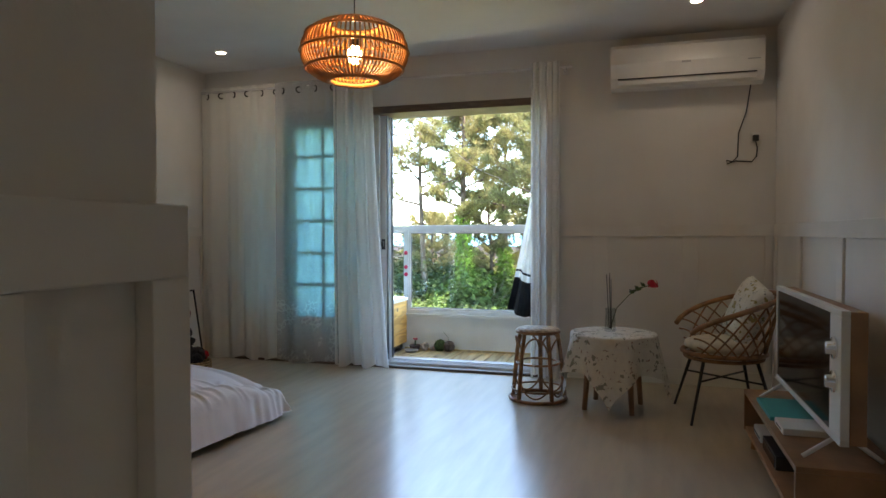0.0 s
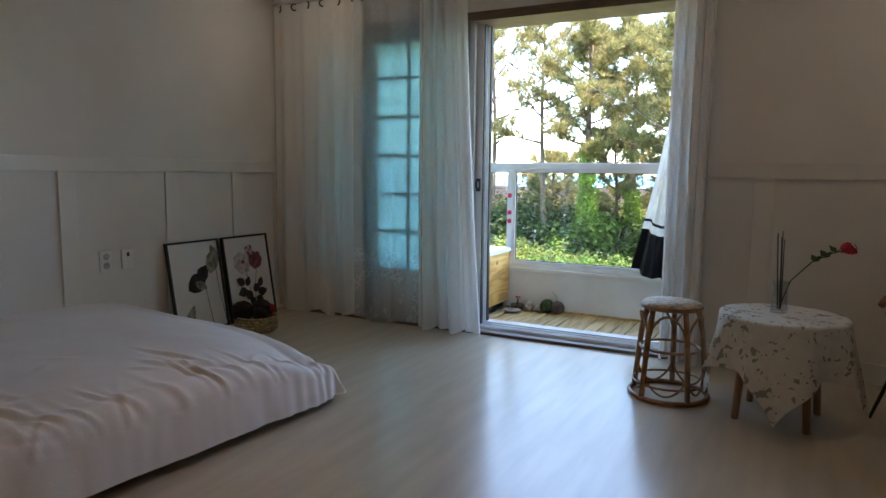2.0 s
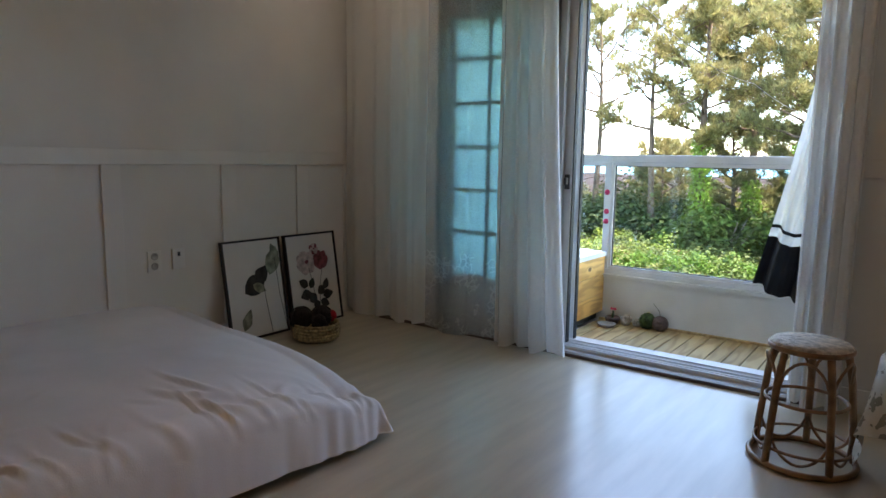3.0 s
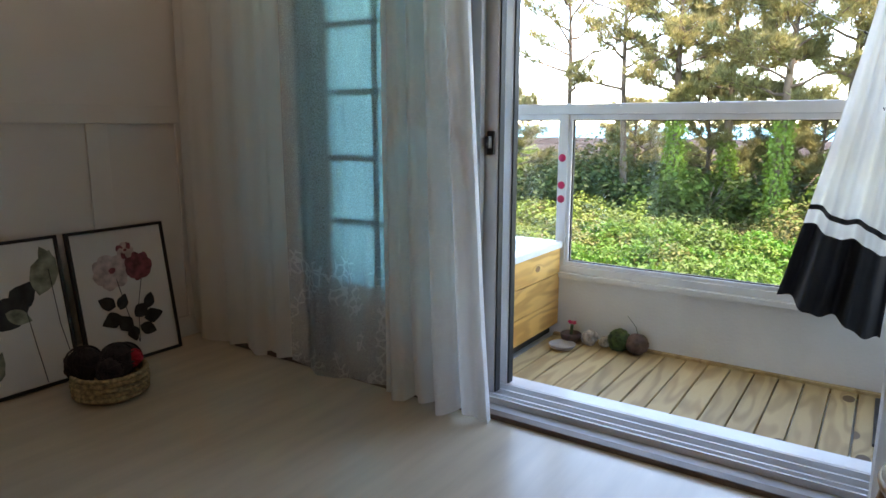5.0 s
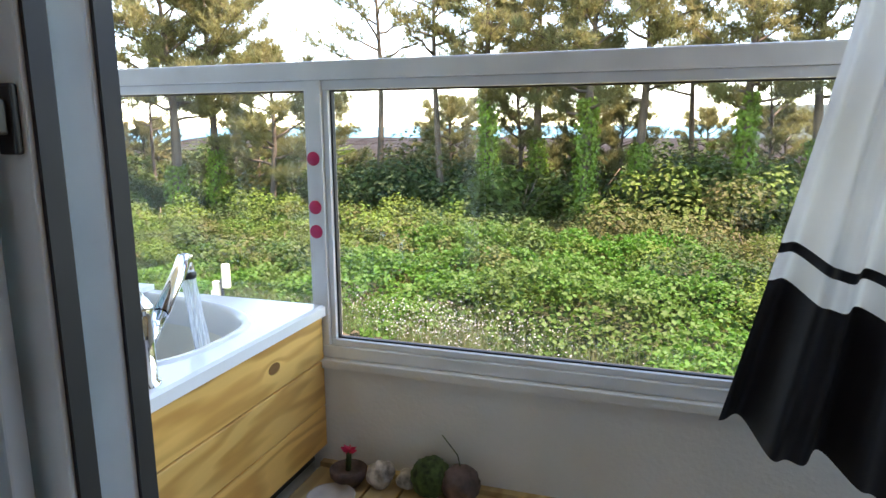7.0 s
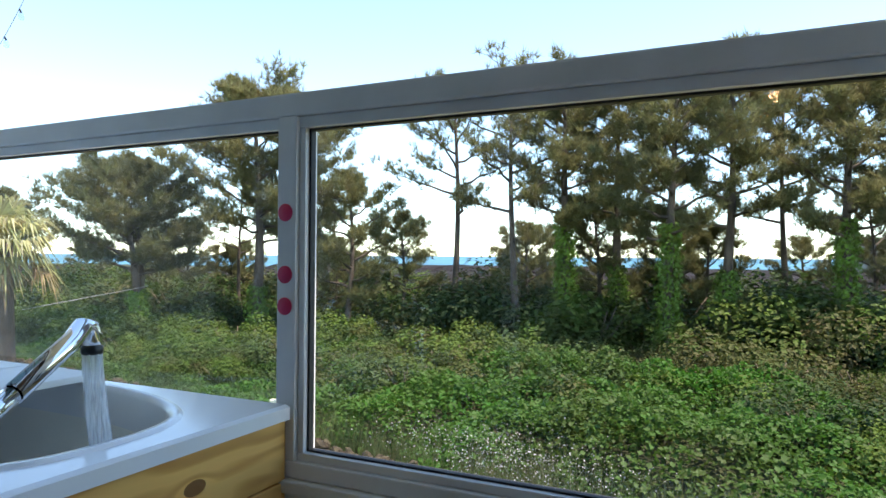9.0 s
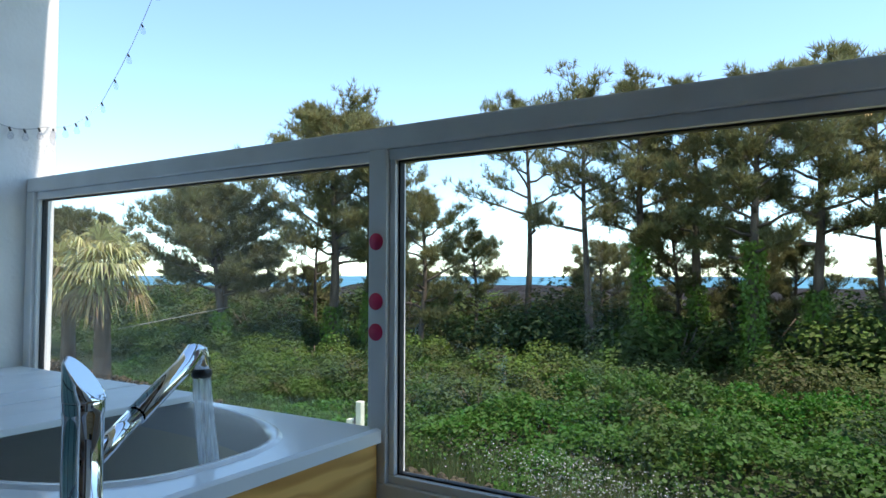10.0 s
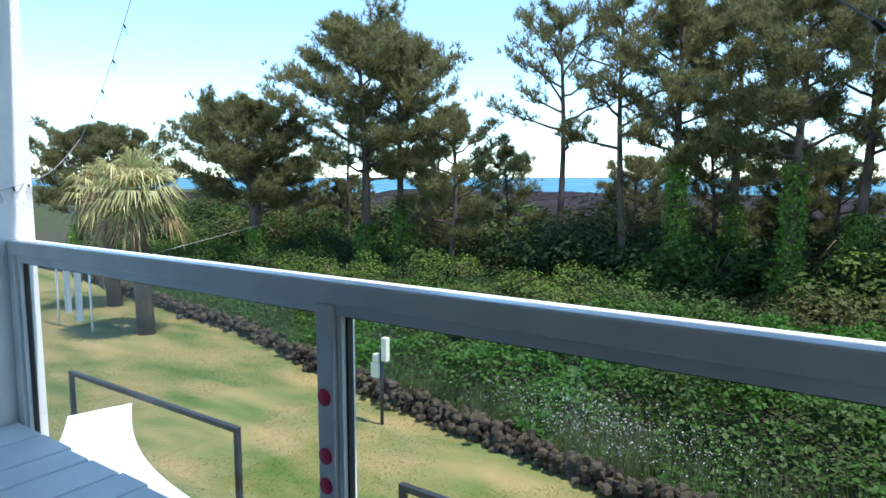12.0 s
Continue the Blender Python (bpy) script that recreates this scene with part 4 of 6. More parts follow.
# tv stand and what stands on it
X0, X1, Y0, Y1, Z1 = 2.6, 2.955, -2.62, -1.40, 0.30
ts = thing("tv_stand", "low oak-veneer television stand with an open shelf", "tv stand")
part("top", boxes((X0, X1, Y0, Y1, Z1 - 0.022, Z1), bevel=0.003), "oak", ts)
part("shelf", boxes((X0 + 0.005, X1, Y0 + 0.022, Y1 - 0.022, 0.085, 0.105), bevel=0.002), "oak", ts)
part("side_panel", boxes((X0, X1, Y0, Y0 + 0.021, 0.085, Z1 - 0.0225), bevel=0.002), "oak", ts)
part("side_panel", boxes((X0, X1, Y1 - 0.021, Y1, 0.085, Z1 - 0.0225), bevel=0.002), "oak", ts)
part("back_panel", boxes((X1 - 0.01, X1 - 0.001, Y0 + 0.022, Y1 - 0.022, 0.1055, Z1 - 0.0225)), "oak", ts)
for yy in (Y0 + 0.07, Y1 - 0.07):
    for xx in (X0 + 0.05, X1 - 0.05):
        part("leg", pipe(bmesh.new(), [(xx - 0.012 * (1 if xx < 2.8 else -1), yy, 0), (xx, yy, 0.085)], 0.014, 10, r1=0.02), "oak", ts)

tv = thing("television", "retro white flat television with wooden back and side knobs", "television")
TYF, TYN, TZ0, TZ1, TXF = -1.49, -2.63, 0.385, 0.86, 2.735
part("front_frame", boxes((TXF, TXF + 0.03, TYN, TYF, TZ0, TZ0 + 0.022), (TXF, TXF + 0.03, TYN, TYF, TZ1 - 0.022, TZ1), (TXF, TXF + 0.03, TYF - 0.02, TYF, TZ0 + 0.022, TZ1 - 0.022), (TXF, TXF + 0.03, TYN, TYN + 0.14, TZ0 + 0.022, TZ1 - 0.022), bevel=0.003), "plastic", tv, "white plastic front")
part("screen", boxes((TXF + 0.006, TXF + 0.02, TYN + 0.14, TYF - 0.02, TZ0 + 0.022, TZ1 - 0.022)), "screen", tv, "black glossy screen")
part("cabinet", boxes((TXF + 0.031, TXF + 0.085, TYN + 0.004, TYF - 0.004, TZ0 + 0.004, TZ1 - 0.004), bevel=0.003), "oak", tv, "wooden back casing")
for z, r in ((0.72, 0.04), (0.6, 0.04)):
    part("knob", lathe([(0, 0), (r, 0), (r, 0.008), (r * 0.6, 0.01), (r * 0.55, 0.03), (0, 0.032)], 24), "chrome", tv, "chrome dial knob").matrix_basis = pose(TXF - 0.0005, TYN + 0.07, z, 0, -90, 0)
for yy in (TYF - 0.12, TYN + 0.12):
    part("foot", pipes([(TXF + 0.03, yy, TZ0 + 0.01), (TXF - 0.09, yy, Z1 + 0.006)], [(TXF + 0.05, yy, TZ0 + 0.01), (TXF + 0.17, yy, Z1 + 0.006)], r=0.009), "plastic", tv)

fo = thing("folder", "teal plastic folder lying on the television stand", "folder")
part("cover", boxes((2.62, 2.86, -2.02, -1.66, Z1 + 0.0005, Z1 + 0.018), bevel=0.003), "teal", fo)
bxk = thing("set_top_box", "small white box on the television stand", "set-top box")
part("body", boxes((2.63, 2.80, -2.24, -2.06, Z1 + 0.0005, Z1 + 0.03), bevel=0.006), "plastic", bxk)
part("lamp_strip", boxes((2.6285, 2.6299, -2.2, -2.1, Z1 + 0.012, Z1 + 0.018)), "dark_plastic", bxk)
rt = thing("router", "white router on the lower shelf of the stand", "router")
part("body", boxes((2.63, 2.8, -1.72, -1.52, 0.1055, 0.15), bevel=0.01), "plastic", rt)
part("front_stripe", boxes((2.628, 2.6295, -1.7, -1.54, 0.12, 0.13)), "dark_plastic", rt)
rec = thing("recorder", "black media box on the lower shelf of the stand", "media player")
part("body", boxes((2.63, 2.88, -2.1, -1.78, 0.1055, 0.165), bevel=0.005), "dark_plastic", rec)
part("front_panel", boxes((2.627, 2.6295, -2.08, -1.8, 0.112, 0.158), bevel=0.0008), "screen", rec)

# pendant lamp
PLX, PLY, PZ0, PZ1, PR = 0.848, -2.5, 1.805, 2.06, 0.236
pd = thing("pendant_lamp", "round bamboo slat pendant lamp with a lit warm bulb", "pendant lamp", (PLX, PLY, 0))
zm, hh = (PZ0 + PZ1) / 2, (PZ1 - PZ0) / 2
for k in range(72):
    a = 2 * math.pi * k / 72
    pts = []
    for j in range(11):
        th = radians(-72 + 144 * j / 10)
        r = PR * math.cos(th) ** 0.62
        pts.append((r * math.cos(a), r * math.sin(a), zm + hh * math.sin(th) / math.sin(radians(72))))
    part("slat", pipe(bmesh.new(), pts, 0.0042, 5), "bamboo", pd)
for z, th in ((PZ0 + 0.005, -72), (zm - 0.075, -33), (zm, 0), (zm + 0.075, 33), (PZ1 - 0.005, 72)):
    part("hoop", pipe(bmesh.new(), ring((0, 0), PR * math.cos(radians(th)) ** 0.62 + (0.004 if abs(th) < 70 else 0), z, 44), 0.006 if abs(th) < 70 else 0.011, 6, True), "bamboo", pd)
part("cord", pipe(bmesh.new(), [(0, 0, PZ1 - 0.06), (0, 0, ZC - 0.03)], 0.003, 6), "dark_plastic", pd)
part("ceiling_rose", lathe([(0.0, ZC - 0.035), (0.045, ZC - 0.03), (0.05, ZC - 0.001), (0, ZC - 0.001)], 24), "plastic", pd)
part("holder", lathe([(0.0, PZ1 - 0.12), (0.02, PZ1 - 0.12), (0.02, PZ1 - 0.06), (0, PZ1 - 0.05)], 16), "dark_plastic", pd)
part("bulb", lathe([(0.0, zm - 0.05), (0.02, zm - 0.045), (0.032, zm - 0.015), (0.03, zm + 0.005), (0.014, zm + 0.035), (0.012, PZ1 - 0.12)], 18), "warm", pd, "lit warm bulb")

# fittings for the spots; the last two are added out of view
for x, y in ((-1.2, -0.585), (2.397, -0.73), (0.6, -4.2), (2.1, -6.2)):
    s = thing("ceiling_spot", "small round recessed ceiling spot, lit", "ceiling spot", group="ceiling spots")
    part("ring", lathe([(0.034, ZC - 0.001), (0.047, ZC - 0.001), (0.045, ZC - 0.007), (0.036, ZC - 0.009)], 28, (x, y)), "plastic", s)
    part("lens", lathe([(0.0, ZC - 0.004), (0.0335, ZC - 0.003), (0.0335, ZC - 0.001), (0, ZC - 0.001)], 24, (x, y)), "spotm", s, "glowing lens")

# air conditioner with its cable
ac = thing("air_conditioner", "white wall-mounted split air conditioner", "air conditioner")
AX0, AX1, AZ0, AZ1 = 1.85, 2.88, 2.175, 2.5
prof = [(-0.001, AZ0 + 0.02), (-0.1, AZ0), (-0.17, AZ0 + 0.015), (-0.205, AZ0 + 0.075), (-0.215, AZ0 + 0.18), (-0.205, AZ1 - 0.03), (-0.18, AZ1 - 0.003), (-0.001, AZ1)]
bm = bmesh.new()
ends = [[bm.verts.new((x, y, z)) for y, z in prof] for x in (AX0, AX0 + 0.012, AX1 - 0.012, AX1)]
for a, b in zip(ends, ends[1:]):
    for k in range(len(prof)):
        bm.faces.new((a[k], b[k], b[(k + 1) % len(prof)], a[(k + 1) % len(prof)]))
bm.faces.new(ends[0]); bm.faces.new(ends[-1][::-1])
part("casing", bm, "plastic", ac, "white plastic casing")
part("outlet_slot", boxes((AX0 + 0.05, AX1 - 0.05, -0.2085, -0.196, AZ0 + 0.068, AZ0 + 0.077)), "gasket", ac, "dark air outlet slot")
part("flap", boxes((AX0 + 0.05, AX1 - 0.05, -0.197, -0.183, AZ0 + 0.03, AZ0 + 0.062), bevel=0.003), "plastic", ac, "closed outlet flap")
part("badge", boxes((2.34, 2.40, -0.2175, -0.214, AZ0 + 0.165, AZ0 + 0.178)), "grey_metal", ac)
part("display", boxes((AX1 - 0.11, AX1 - 0.03, -0.2165, -0.212, AZ0 + 0.155, AZ0 + 0.162)), "grey_metal", ac)
cb = thing("power_cable", "dark power cable looped below the air conditioner to a socket", "cable")
part("cord", pipe(bmesh.new(), [(2.82, -0.012, AZ0 + 0.03), (2.79, -0.012, 2.0), (2.74, -0.012, 1.85), (2.735, -0.012, 1.68), (2.7, -0.015, 1.645), (2.66, -0.02, 1.655), (2.665, -0.02, 1.63), (2.72, -0.015, 1.65), (2.83, -0.012, 1.64), (2.86, -0.012, 1.68), (2.865, -0.012, 1.74), (2.85, -0.02, 1.80)], 0.0042, 8), "dark_plastic", cb)
part("plug", boxes((2.832, 2.872, -0.045, -0.0145, 1.785, 1.83), bevel=0.006), "dark_plastic", cb)
part("socket_plate", boxes((2.822, 2.882, -0.014, -0.001, 1.765, 1.85), bevel=0.003), "plastic", cb, "white socket plate")

# wall socket and switch on the wainscot
for y, nm, lb in ((-1.60, "wall_socket", "white double wall socket on the wainscot"), (-1.45, "wall_switch", "small white wall plate on the wainscot")):
    s = thing(nm, lb, nm.replace("_", " "))
    part("plate", boxes((XL + 0.0005, XL + 0.012, y - 0.04, y + 0.04, 0.5, 0.62), bevel=0.003), "plastic", s)
    if nm == "wall_socket":
        for z in (0.532, 0.588):
            part("outlet", lathe([(0.0, 0.0), (0.021, 0.0), (0.021, 0.003), (0.017, 0.004), (0.016, -0.001), (0, -0.002)], 20), "grey_metal", s).matrix_basis = pose(XL + 0.0125, y, z, 0, 90, 0)
    else:
        part("button", boxes((XL + 0.0125, XL + 0.016, y - 0.008, y + 0.008, 0.575, 0.6), bevel=0.001), "dark_plastic", s)


# framed flower prints leaning on the wall
def framed_print(y0, y1, h, kind, label):
    w = y1 - y0
    t = thing("picture_frame", label, "framed print", group="leaning framed prints")
    for a, b, c, d in ((0, 0.014, 0, h), (w - 0.014, w, 0, h), (0.014, w - 0.014, 0, 0.014), (0.014, w - 0.014, h - 0.014, h)):
        part("frame_bar", boxes((-0.012, 0.012, a, b, c, d), bevel=0.002), "frame_black", t)
    pr = part("print", boxes((-0.008, 0.003, 0.0142, w - 0.0142, 0.0142, h - 0.0142)), "paper", t, "white print")
    rr = random.Random(len(label))
    layer = itertools.count(1)
    def shape(nm, cy, cz, outline, turn, material):
        # a flat printed shape, each a hair above the last
        x, c, d = 0.0031 + 0.00012 * next(layer), math.cos(turn), math.sin(turn)
        bm = bmesh.new()
        bm.faces.new([bm.verts.new((x, cy + p * c - q * d, cz + p * d + q * c)) for p, q in outline])
        part(nm, bm, material, pr)
    def petal(cy, cz, r, material):
        shape("printed_petal", cy, cz, [(r * math.cos(a) * (1 + 0.12 * math.cos(3 * a)) * rr.uniform(0.92, 1.08), r * 0.8 * math.sin(a)) for a in (2 * math.pi * k / 14 for k in range(14))], rr.uniform(0, 6), material)
    def leaf_print(cy, cz, ln, turn, material, wide=0.36):
        us = [k / 7 for k in range(8)]
        side = [(ln * (u - 0.5), ln * wide * math.sin(math.pi * u ** 0.85) * rr.uniform(0.9, 1.1)) for u in us]
        shape("printed_leaf", cy, cz, side[:-1] + [(p, -q) for p, q in side[:0:-1]], turn, material)
    def rose(cy, cz, r, outer, inner):
        for k in range(7):
            petal(cy + r * 0.62 * math.cos(k * 0.9), cz + r * 0.55 * math.sin(k * 0.9), r * 0.52, outer if k % 2 else inner)
        petal(cy, cz, r * 0.42, inner)
        petal(cy + r * 0.05, cz + r * 0.05, r * 0.2, "print_rose")
    def stemp(pts):
        part("printed_stem", pipe(bmesh.new(), [(0.0036, a, b) for a, b in pts], 0.0018, 4), "frame_black", pr)
    if kind == "lotus":
        stemp([(w * 0.62, h * 0.6), (w * 0.66, h * 0.3), (w * 0.7, 0.02)])
        stemp([(w * 0.88, h * 0.78), (w * 0.9, h * 0.4), (w * 0.97, 0.03)])
        leaf_print(w * 0.5, h * 0.54, 0.2, 0.5, "ink", 0.32)
        leaf_print(w * 0.62, h * 0.63, 0.17, 0.75, "ink", 0.28)
        leaf_print(w * 0.56, h * 0.5, 0.11, -0.5, "print_grey", 0.3)
        leaf_print(w * 0.84, h * 0.76, 0.2, 1.2, "print_grey", 0.3)
        leaf_print(w * 0.88, h * 0.84, 0.13, 1.9, "print_grey", 0.26)
        leaf_print(w * 0.3, h * 0.2, 0.15, 1.1, "print_grey", 0.24)
    else:
        stemp([(w * 0.42, h * 0.62), (w * 0.48, h * 0.35), (w * 0.55, 0.08)])
        stemp([(w * 0.68, h * 0.6), (w * 0.6, h * 0.4), (w * 0.55, 0.08)])
        rose(w * 0.38, h * 0.68, 0.085, "print_pale", "print_pale")
        rose(w * 0.67, h * 0.69, 0.068, "print_rose", "print_rose")
        rose(w * 0.55, h * 0.82, 0.04, "print_rose", "print_pale")
        for cy, cz, ln, turn in ((0.28, 0.46, 0.09, 2.6), (0.44, 0.45, 0.08, 1.1), (0.3, 0.33, 0.1, 3.4), (0.43, 0.29, 0.1, 2.2), (0.62, 0.36, 0.09, 0.6), (0.72, 0.42, 0.08, 1.2), (0.74, 0.3, 0.1, 0.1), (0.66, 0.21, 0.09, -0.5), (0.5, 0.2, 0.08, -1.4)):
            leaf_print(w * cy, h * cz, ln, turn, "ink", 0.36)
    t.matrix_world = pose(XL + 0.13, y0, 0.003, 0, -9, 0)


M["ink"] = mat("print_ink", (0.03, 0.035, 0.04), 0.7, scale=20, var=0.3)
M["print_grey"] = mat("print_grey_green", (0.26, 0.3, 0.24), 0.7, scale=20, var=0.3)
M["print_pale"] = mat("print_pale_rose", (0.6, 0.5, 0.5), 0.7, scale=25, var=0.2)
M["print_rose"] = mat("print_dusky_rose", (0.28, 0.08, 0.1), 0.7, scale=25, var=0.3)
framed_print(-1.19, -0.735, 0.635, "lotus", "black-framed lotus print leaning against the wainscot")
framed_print(-0.70, -0.235, 0.635, "rose", "black-framed rose print leaning against the wainscot")

# basket of wool
bk = thing("basket", "round woven basket filled with black and red wool", "basket", (-1.37, -0.76, 0))
part("wall", lathe([(0.0, 0.003), (0.12, 0.003), (0.135, 0.02), (0.142, 0.07), (0.14, 0.11), (0.13, 0.112), (0.13, 0.07), (0.12, 0.02), (0, 0.015)], 36), "basketm", bk)
for z in (0.025, 0.045, 0.065, 0.085, 0.105):
    part("weave_band", pipe(bmesh.new(), ring((0, 0), 0.1425 - abs(z - 0.07) * 0.1, z, 36), 0.0095, 6, True), "basketm", bk)
for k, (x, y, z, r, mm) in enumerate(((-0.06, -0.07, 0.14, 0.075, "yarn"), (0.03, 0.02, 0.15, 0.07, "yarn"), (-0.02, 0.08, 0.13, 0.065, "yarn"), (0.07, -0.04, 0.13, 0.05, "yarn"), (0.06, 0.07, 0.15, 0.035, "red"))):
    w = thing("wool_ball", "ball of black wool in the basket" if mm == "yarn" else "ball of red wool in the basket", "wool", (-1.37 + x, -0.76 + y, z))
    bm = bmesh.new()
    bmesh.ops.create_icosphere(bm, subdivisions=3, radius=r * 0.95)
    for vv in bm.verts:
        vv.co *= 1 + 0.08 * noise.noise(vv.co * 30 + Vector((k, 0, 0)))
    core = part("core", bm, mm, w)
    part("strand", pipe(bmesh.new(), [Euler((i * 0.045, i * 0.085, i * 0.05)).to_matrix() @ Vector((r * math.cos(i * 0.31), r * math.sin(i * 0.31), 0)) for i in range(180)], 0.004, 5), mm, w)

# ---- small things on the balcony ----
DZ0 = BZ + 0.0005
pot = thing("flower_pot", "small dark pot with a pink cactus flower", "flower pot", (-0.13, 1.1, DZ0))
part("pot", lathe([(0, 0), (0.035, 0), (0.055, 0.03), (0.058, 0.05), (0.05, 0.055), (0.04, 0.045), (0, 0.045)], 24), "clay", pot)
part("stem", pipe(bmesh.new(), [(0, 0, 0.045), (0.004, 0, 0.1)], 0.009, 8), "moss", pot)
bm = bmesh.new()
for k in range(14):
    a = k * 2.4
    n = Vector((math.cos(a), math.sin(a), 0.3 + 0.05 * k)).normalized()
    s = n.orthogonal().normalized() * 0.008
    c = Vector((0.004, 0, 0.105))
    bm.faces.new([bm.verts.new(q) for q in (c, c + n * 0.014 + s, c + n * 0.03, c + n * 0.014 - s)])
part("bloom", bm, "pink", pot, "bright pink bloom")
dish = thing("dish", "shallow grey ceramic dish on the deck boards", "dish", (-0.13, 0.985, DZ0))
part("bowl", lathe([(0, 0), (0.05, 0), (0.062, 0.008), (0.072, 0.024), (0.067, 0.025), (0.056, 0.01), (0, 0.006)], 32), "ceramic", dish)
for k, (x, y, r, mm, nm, lb, cat) in enumerate(((-0.03, 1.12, 0.042, "shell", "stone", "pale knobbly stone by the balcony wall", "stone"), (0.05, 1.135, 0.03, "shell", "shell", "pale sea shell by the balcony wall", "shell"),
                                               (0.13, 1.125, 0.06, "moss", "moss_ball", "green moss ball plant by the balcony wall", "plant"), (0.225, 1.12, 0.056, "clay", "kokedama", "reddish-brown root ball plant by the balcony wall", "plant"))):
    t = thing(nm, lb, cat, (x, y, DZ0 + r * 0.9))
    bm = bmesh.new()
    bmesh.ops.create_icosphere(bm, subdivisions=4, radius=r)
    for vv in bm.verts:
        f = noise.noise(vv.co * (45 if mm == "shell" else 70) + Vector((k * 5, 0, 0)))
        vv.co *= 1 + (0.28 if mm == "shell" else 0.12) * f
        vv.co.z = max(vv.co.z, -r * 0.88)
    for f in bm.faces:
        f.smooth = True
    part("body", bm, mm, t)
    if nm == "kokedama":
        part("sprig", pipe(bmesh.new(), [(0, 0, r * 0.9), (-0.01, 0, 0.09), (-0.06, 0.01, 0.14)], 0.0018, 5), "moss", t)
        bm = bmesh.new()
        bmesh.ops.create_icosphere(bm, subdivisions=2, radius=0.009)
        part("bud", bm, "red", t, "small red bud")

# black and white drape tied up by the side wall
dr = thing("balcony_drape", "white drape with black hem and stripe hanging on the balcony", "curtain")


def drape(v0, v1, off=0.0):
    def fn(u, v):
        w = v0 + (v1 - v0) * v
        z = 0.285 + (1.98 - 0.285) * w
        k = (1 - w) ** 1.25
        half = 0.065 + 0.12 * k
        cx = 1.235 - 0.175 * k
        a = u * 2 - 1
        x = cx + a * half
        y = 0.82 + 0.038 * math.sin(a * 7 + 1.2) * (0.35 + k) + 0.02 * math.sin(a * 15) * (0.4 + k) - off
        z += 0.13 * (1 - w) * (1 - a) * 0.5 + 0.01 * math.sin(a * 6) * (1 - w)
        return (x, y, z)
    return grid_sheet(fn, 60, max(3, int(40 * (v1 - v0))))


part("hem_panel", drape(0.0, 0.195), "cloth_black", dr, "black hem panel")
part("white_band", drape(0.195, 0.23), "cloth_white", dr)
part("stripe", drape(0.23, 0.243), "cloth_black", dr, "narrow black stripe")
wp = part("white_panel", drape(0.243, 0.9), "cloth_white", dr, "plain white cloth panel")
part("top_band", drape(0.9, 0.93), "cloth_black", dr)
part("top_panel", drape(0.93, 1.0), "cloth_black", dr, "black top edge")
for k in range(6):
    part("printed_mark", pipe(bmesh.new(), [(1.185 + 0.02 * k - 0.004 * j, 0.735 - 0.0006 * j, 1.16 - 0.028 * k + 0.006 * math.sin(j * 2.9 + k * k)) for j in range(6)], 0.0022, 4), "cloth_black", wp)
rd = thing("drape_rail", "thin metal rail that carries the balcony drape", "rail")
part("rail", pipe(bmesh.new(), [(1.05, 0.82, 1.985), (RX1 - 0.001, 0.82, 1.985)], 0.007, 8), "white_metal", rd)

# string of small bulbs on the side wall and up towards the eave
def light_string(pts, n, name_label):
    t = thing("string_lights", name_label, "string lights")
    pts = [Vector(p) for p in pts]
    fine = []
    for i in range(len(pts) - 1):
        for k in range(10):
            fine.append(pts[i].lerp(pts[i + 1], k / 10) + Vector((0, 0, -0.04 * math.sin(math.pi * k / 10))))
    fine.append(pts[-1])
    part("wire", pipe(bmesh.new(), fine, 0.0014, 5), "wire", t)
    for k in range(n):
        q = fine[int((k + 0.5) / n * (len(fine) - 1))]
        h = part("lamp_holder", pipe(bmesh.new(), [q, q + Vector((0.012, 0, -0.014))], 0.004, 6), "dark_plastic", t)
        part("bulb", lathe([(0.0, -0.034), (0.009, -0.03), (0.012, -0.02), (0.008, -0.006), (0.004, 0)], 10), "bulbm", h, "small clear bulb").matrix_basis = Matrix.Translation(q + Vector((0.013, 0, -0.014)))


light_string([(RX0 + 0.006, 1.0, 1.45), (RX0 + 0.01, 1.26, 1.42), (-2.14, 1.6, 1.62), (-1.69, 1.62, 2.2), (-1.24, 1.6, 3.3)], 19, "thin wire string of small clear bulbs on the balcony")
light_string([(-0.5, 0.45, 2.9), (0.3, 1.0, 1.95), (0.76, 1.0, 1.66), (1.2, 0.98, 1.42)], 5, "thin wire with clear bulbs near the balcony corner")

# unidentified dark raised box, simplified to a thin flat slab
mt = thing("rubber_mat", "dark raised box at the end of the deck, drawn as a flat slab", "mat")
part("mat", boxes((1.26, 1.6, 0.62, 1.12, BZ + 0.0005, BZ + 0.014), bevel=0.004), "dark_plastic", mt)

# deck boards
deck = thing("deck", "pale pine deck boards with dark gaps on the balcony", "deck", kind="structure")
x = TX1 - 0.03
dk = random.Random(3)
while x < RX1 - 0.01:
    w = min(0.098, RX1 - 0.004 - x)
    part("plank", boxes((x, x + w, 0.302, BY - 0.03, BZ - 0.0285, BZ + dk.uniform(-0.002, 0.0)), bevel=0.0025, seg=1), "deck", deck)
    x += 0.105
part("edge_board", boxes((TX1 - 0.03, RX1 - 0.004, BY - 0.028, BY - 0.001, BZ - 0.0285, BZ + 0.012), bevel=0.003), "deck", deck)

M['cream'] = mat('cream_plastic', (0.7, 0.68, 0.55), 0.5, var=0.05)
# ---- garden, wood, fields and sea ----
GZ = -2.8
G = np.random.default_rng(7)


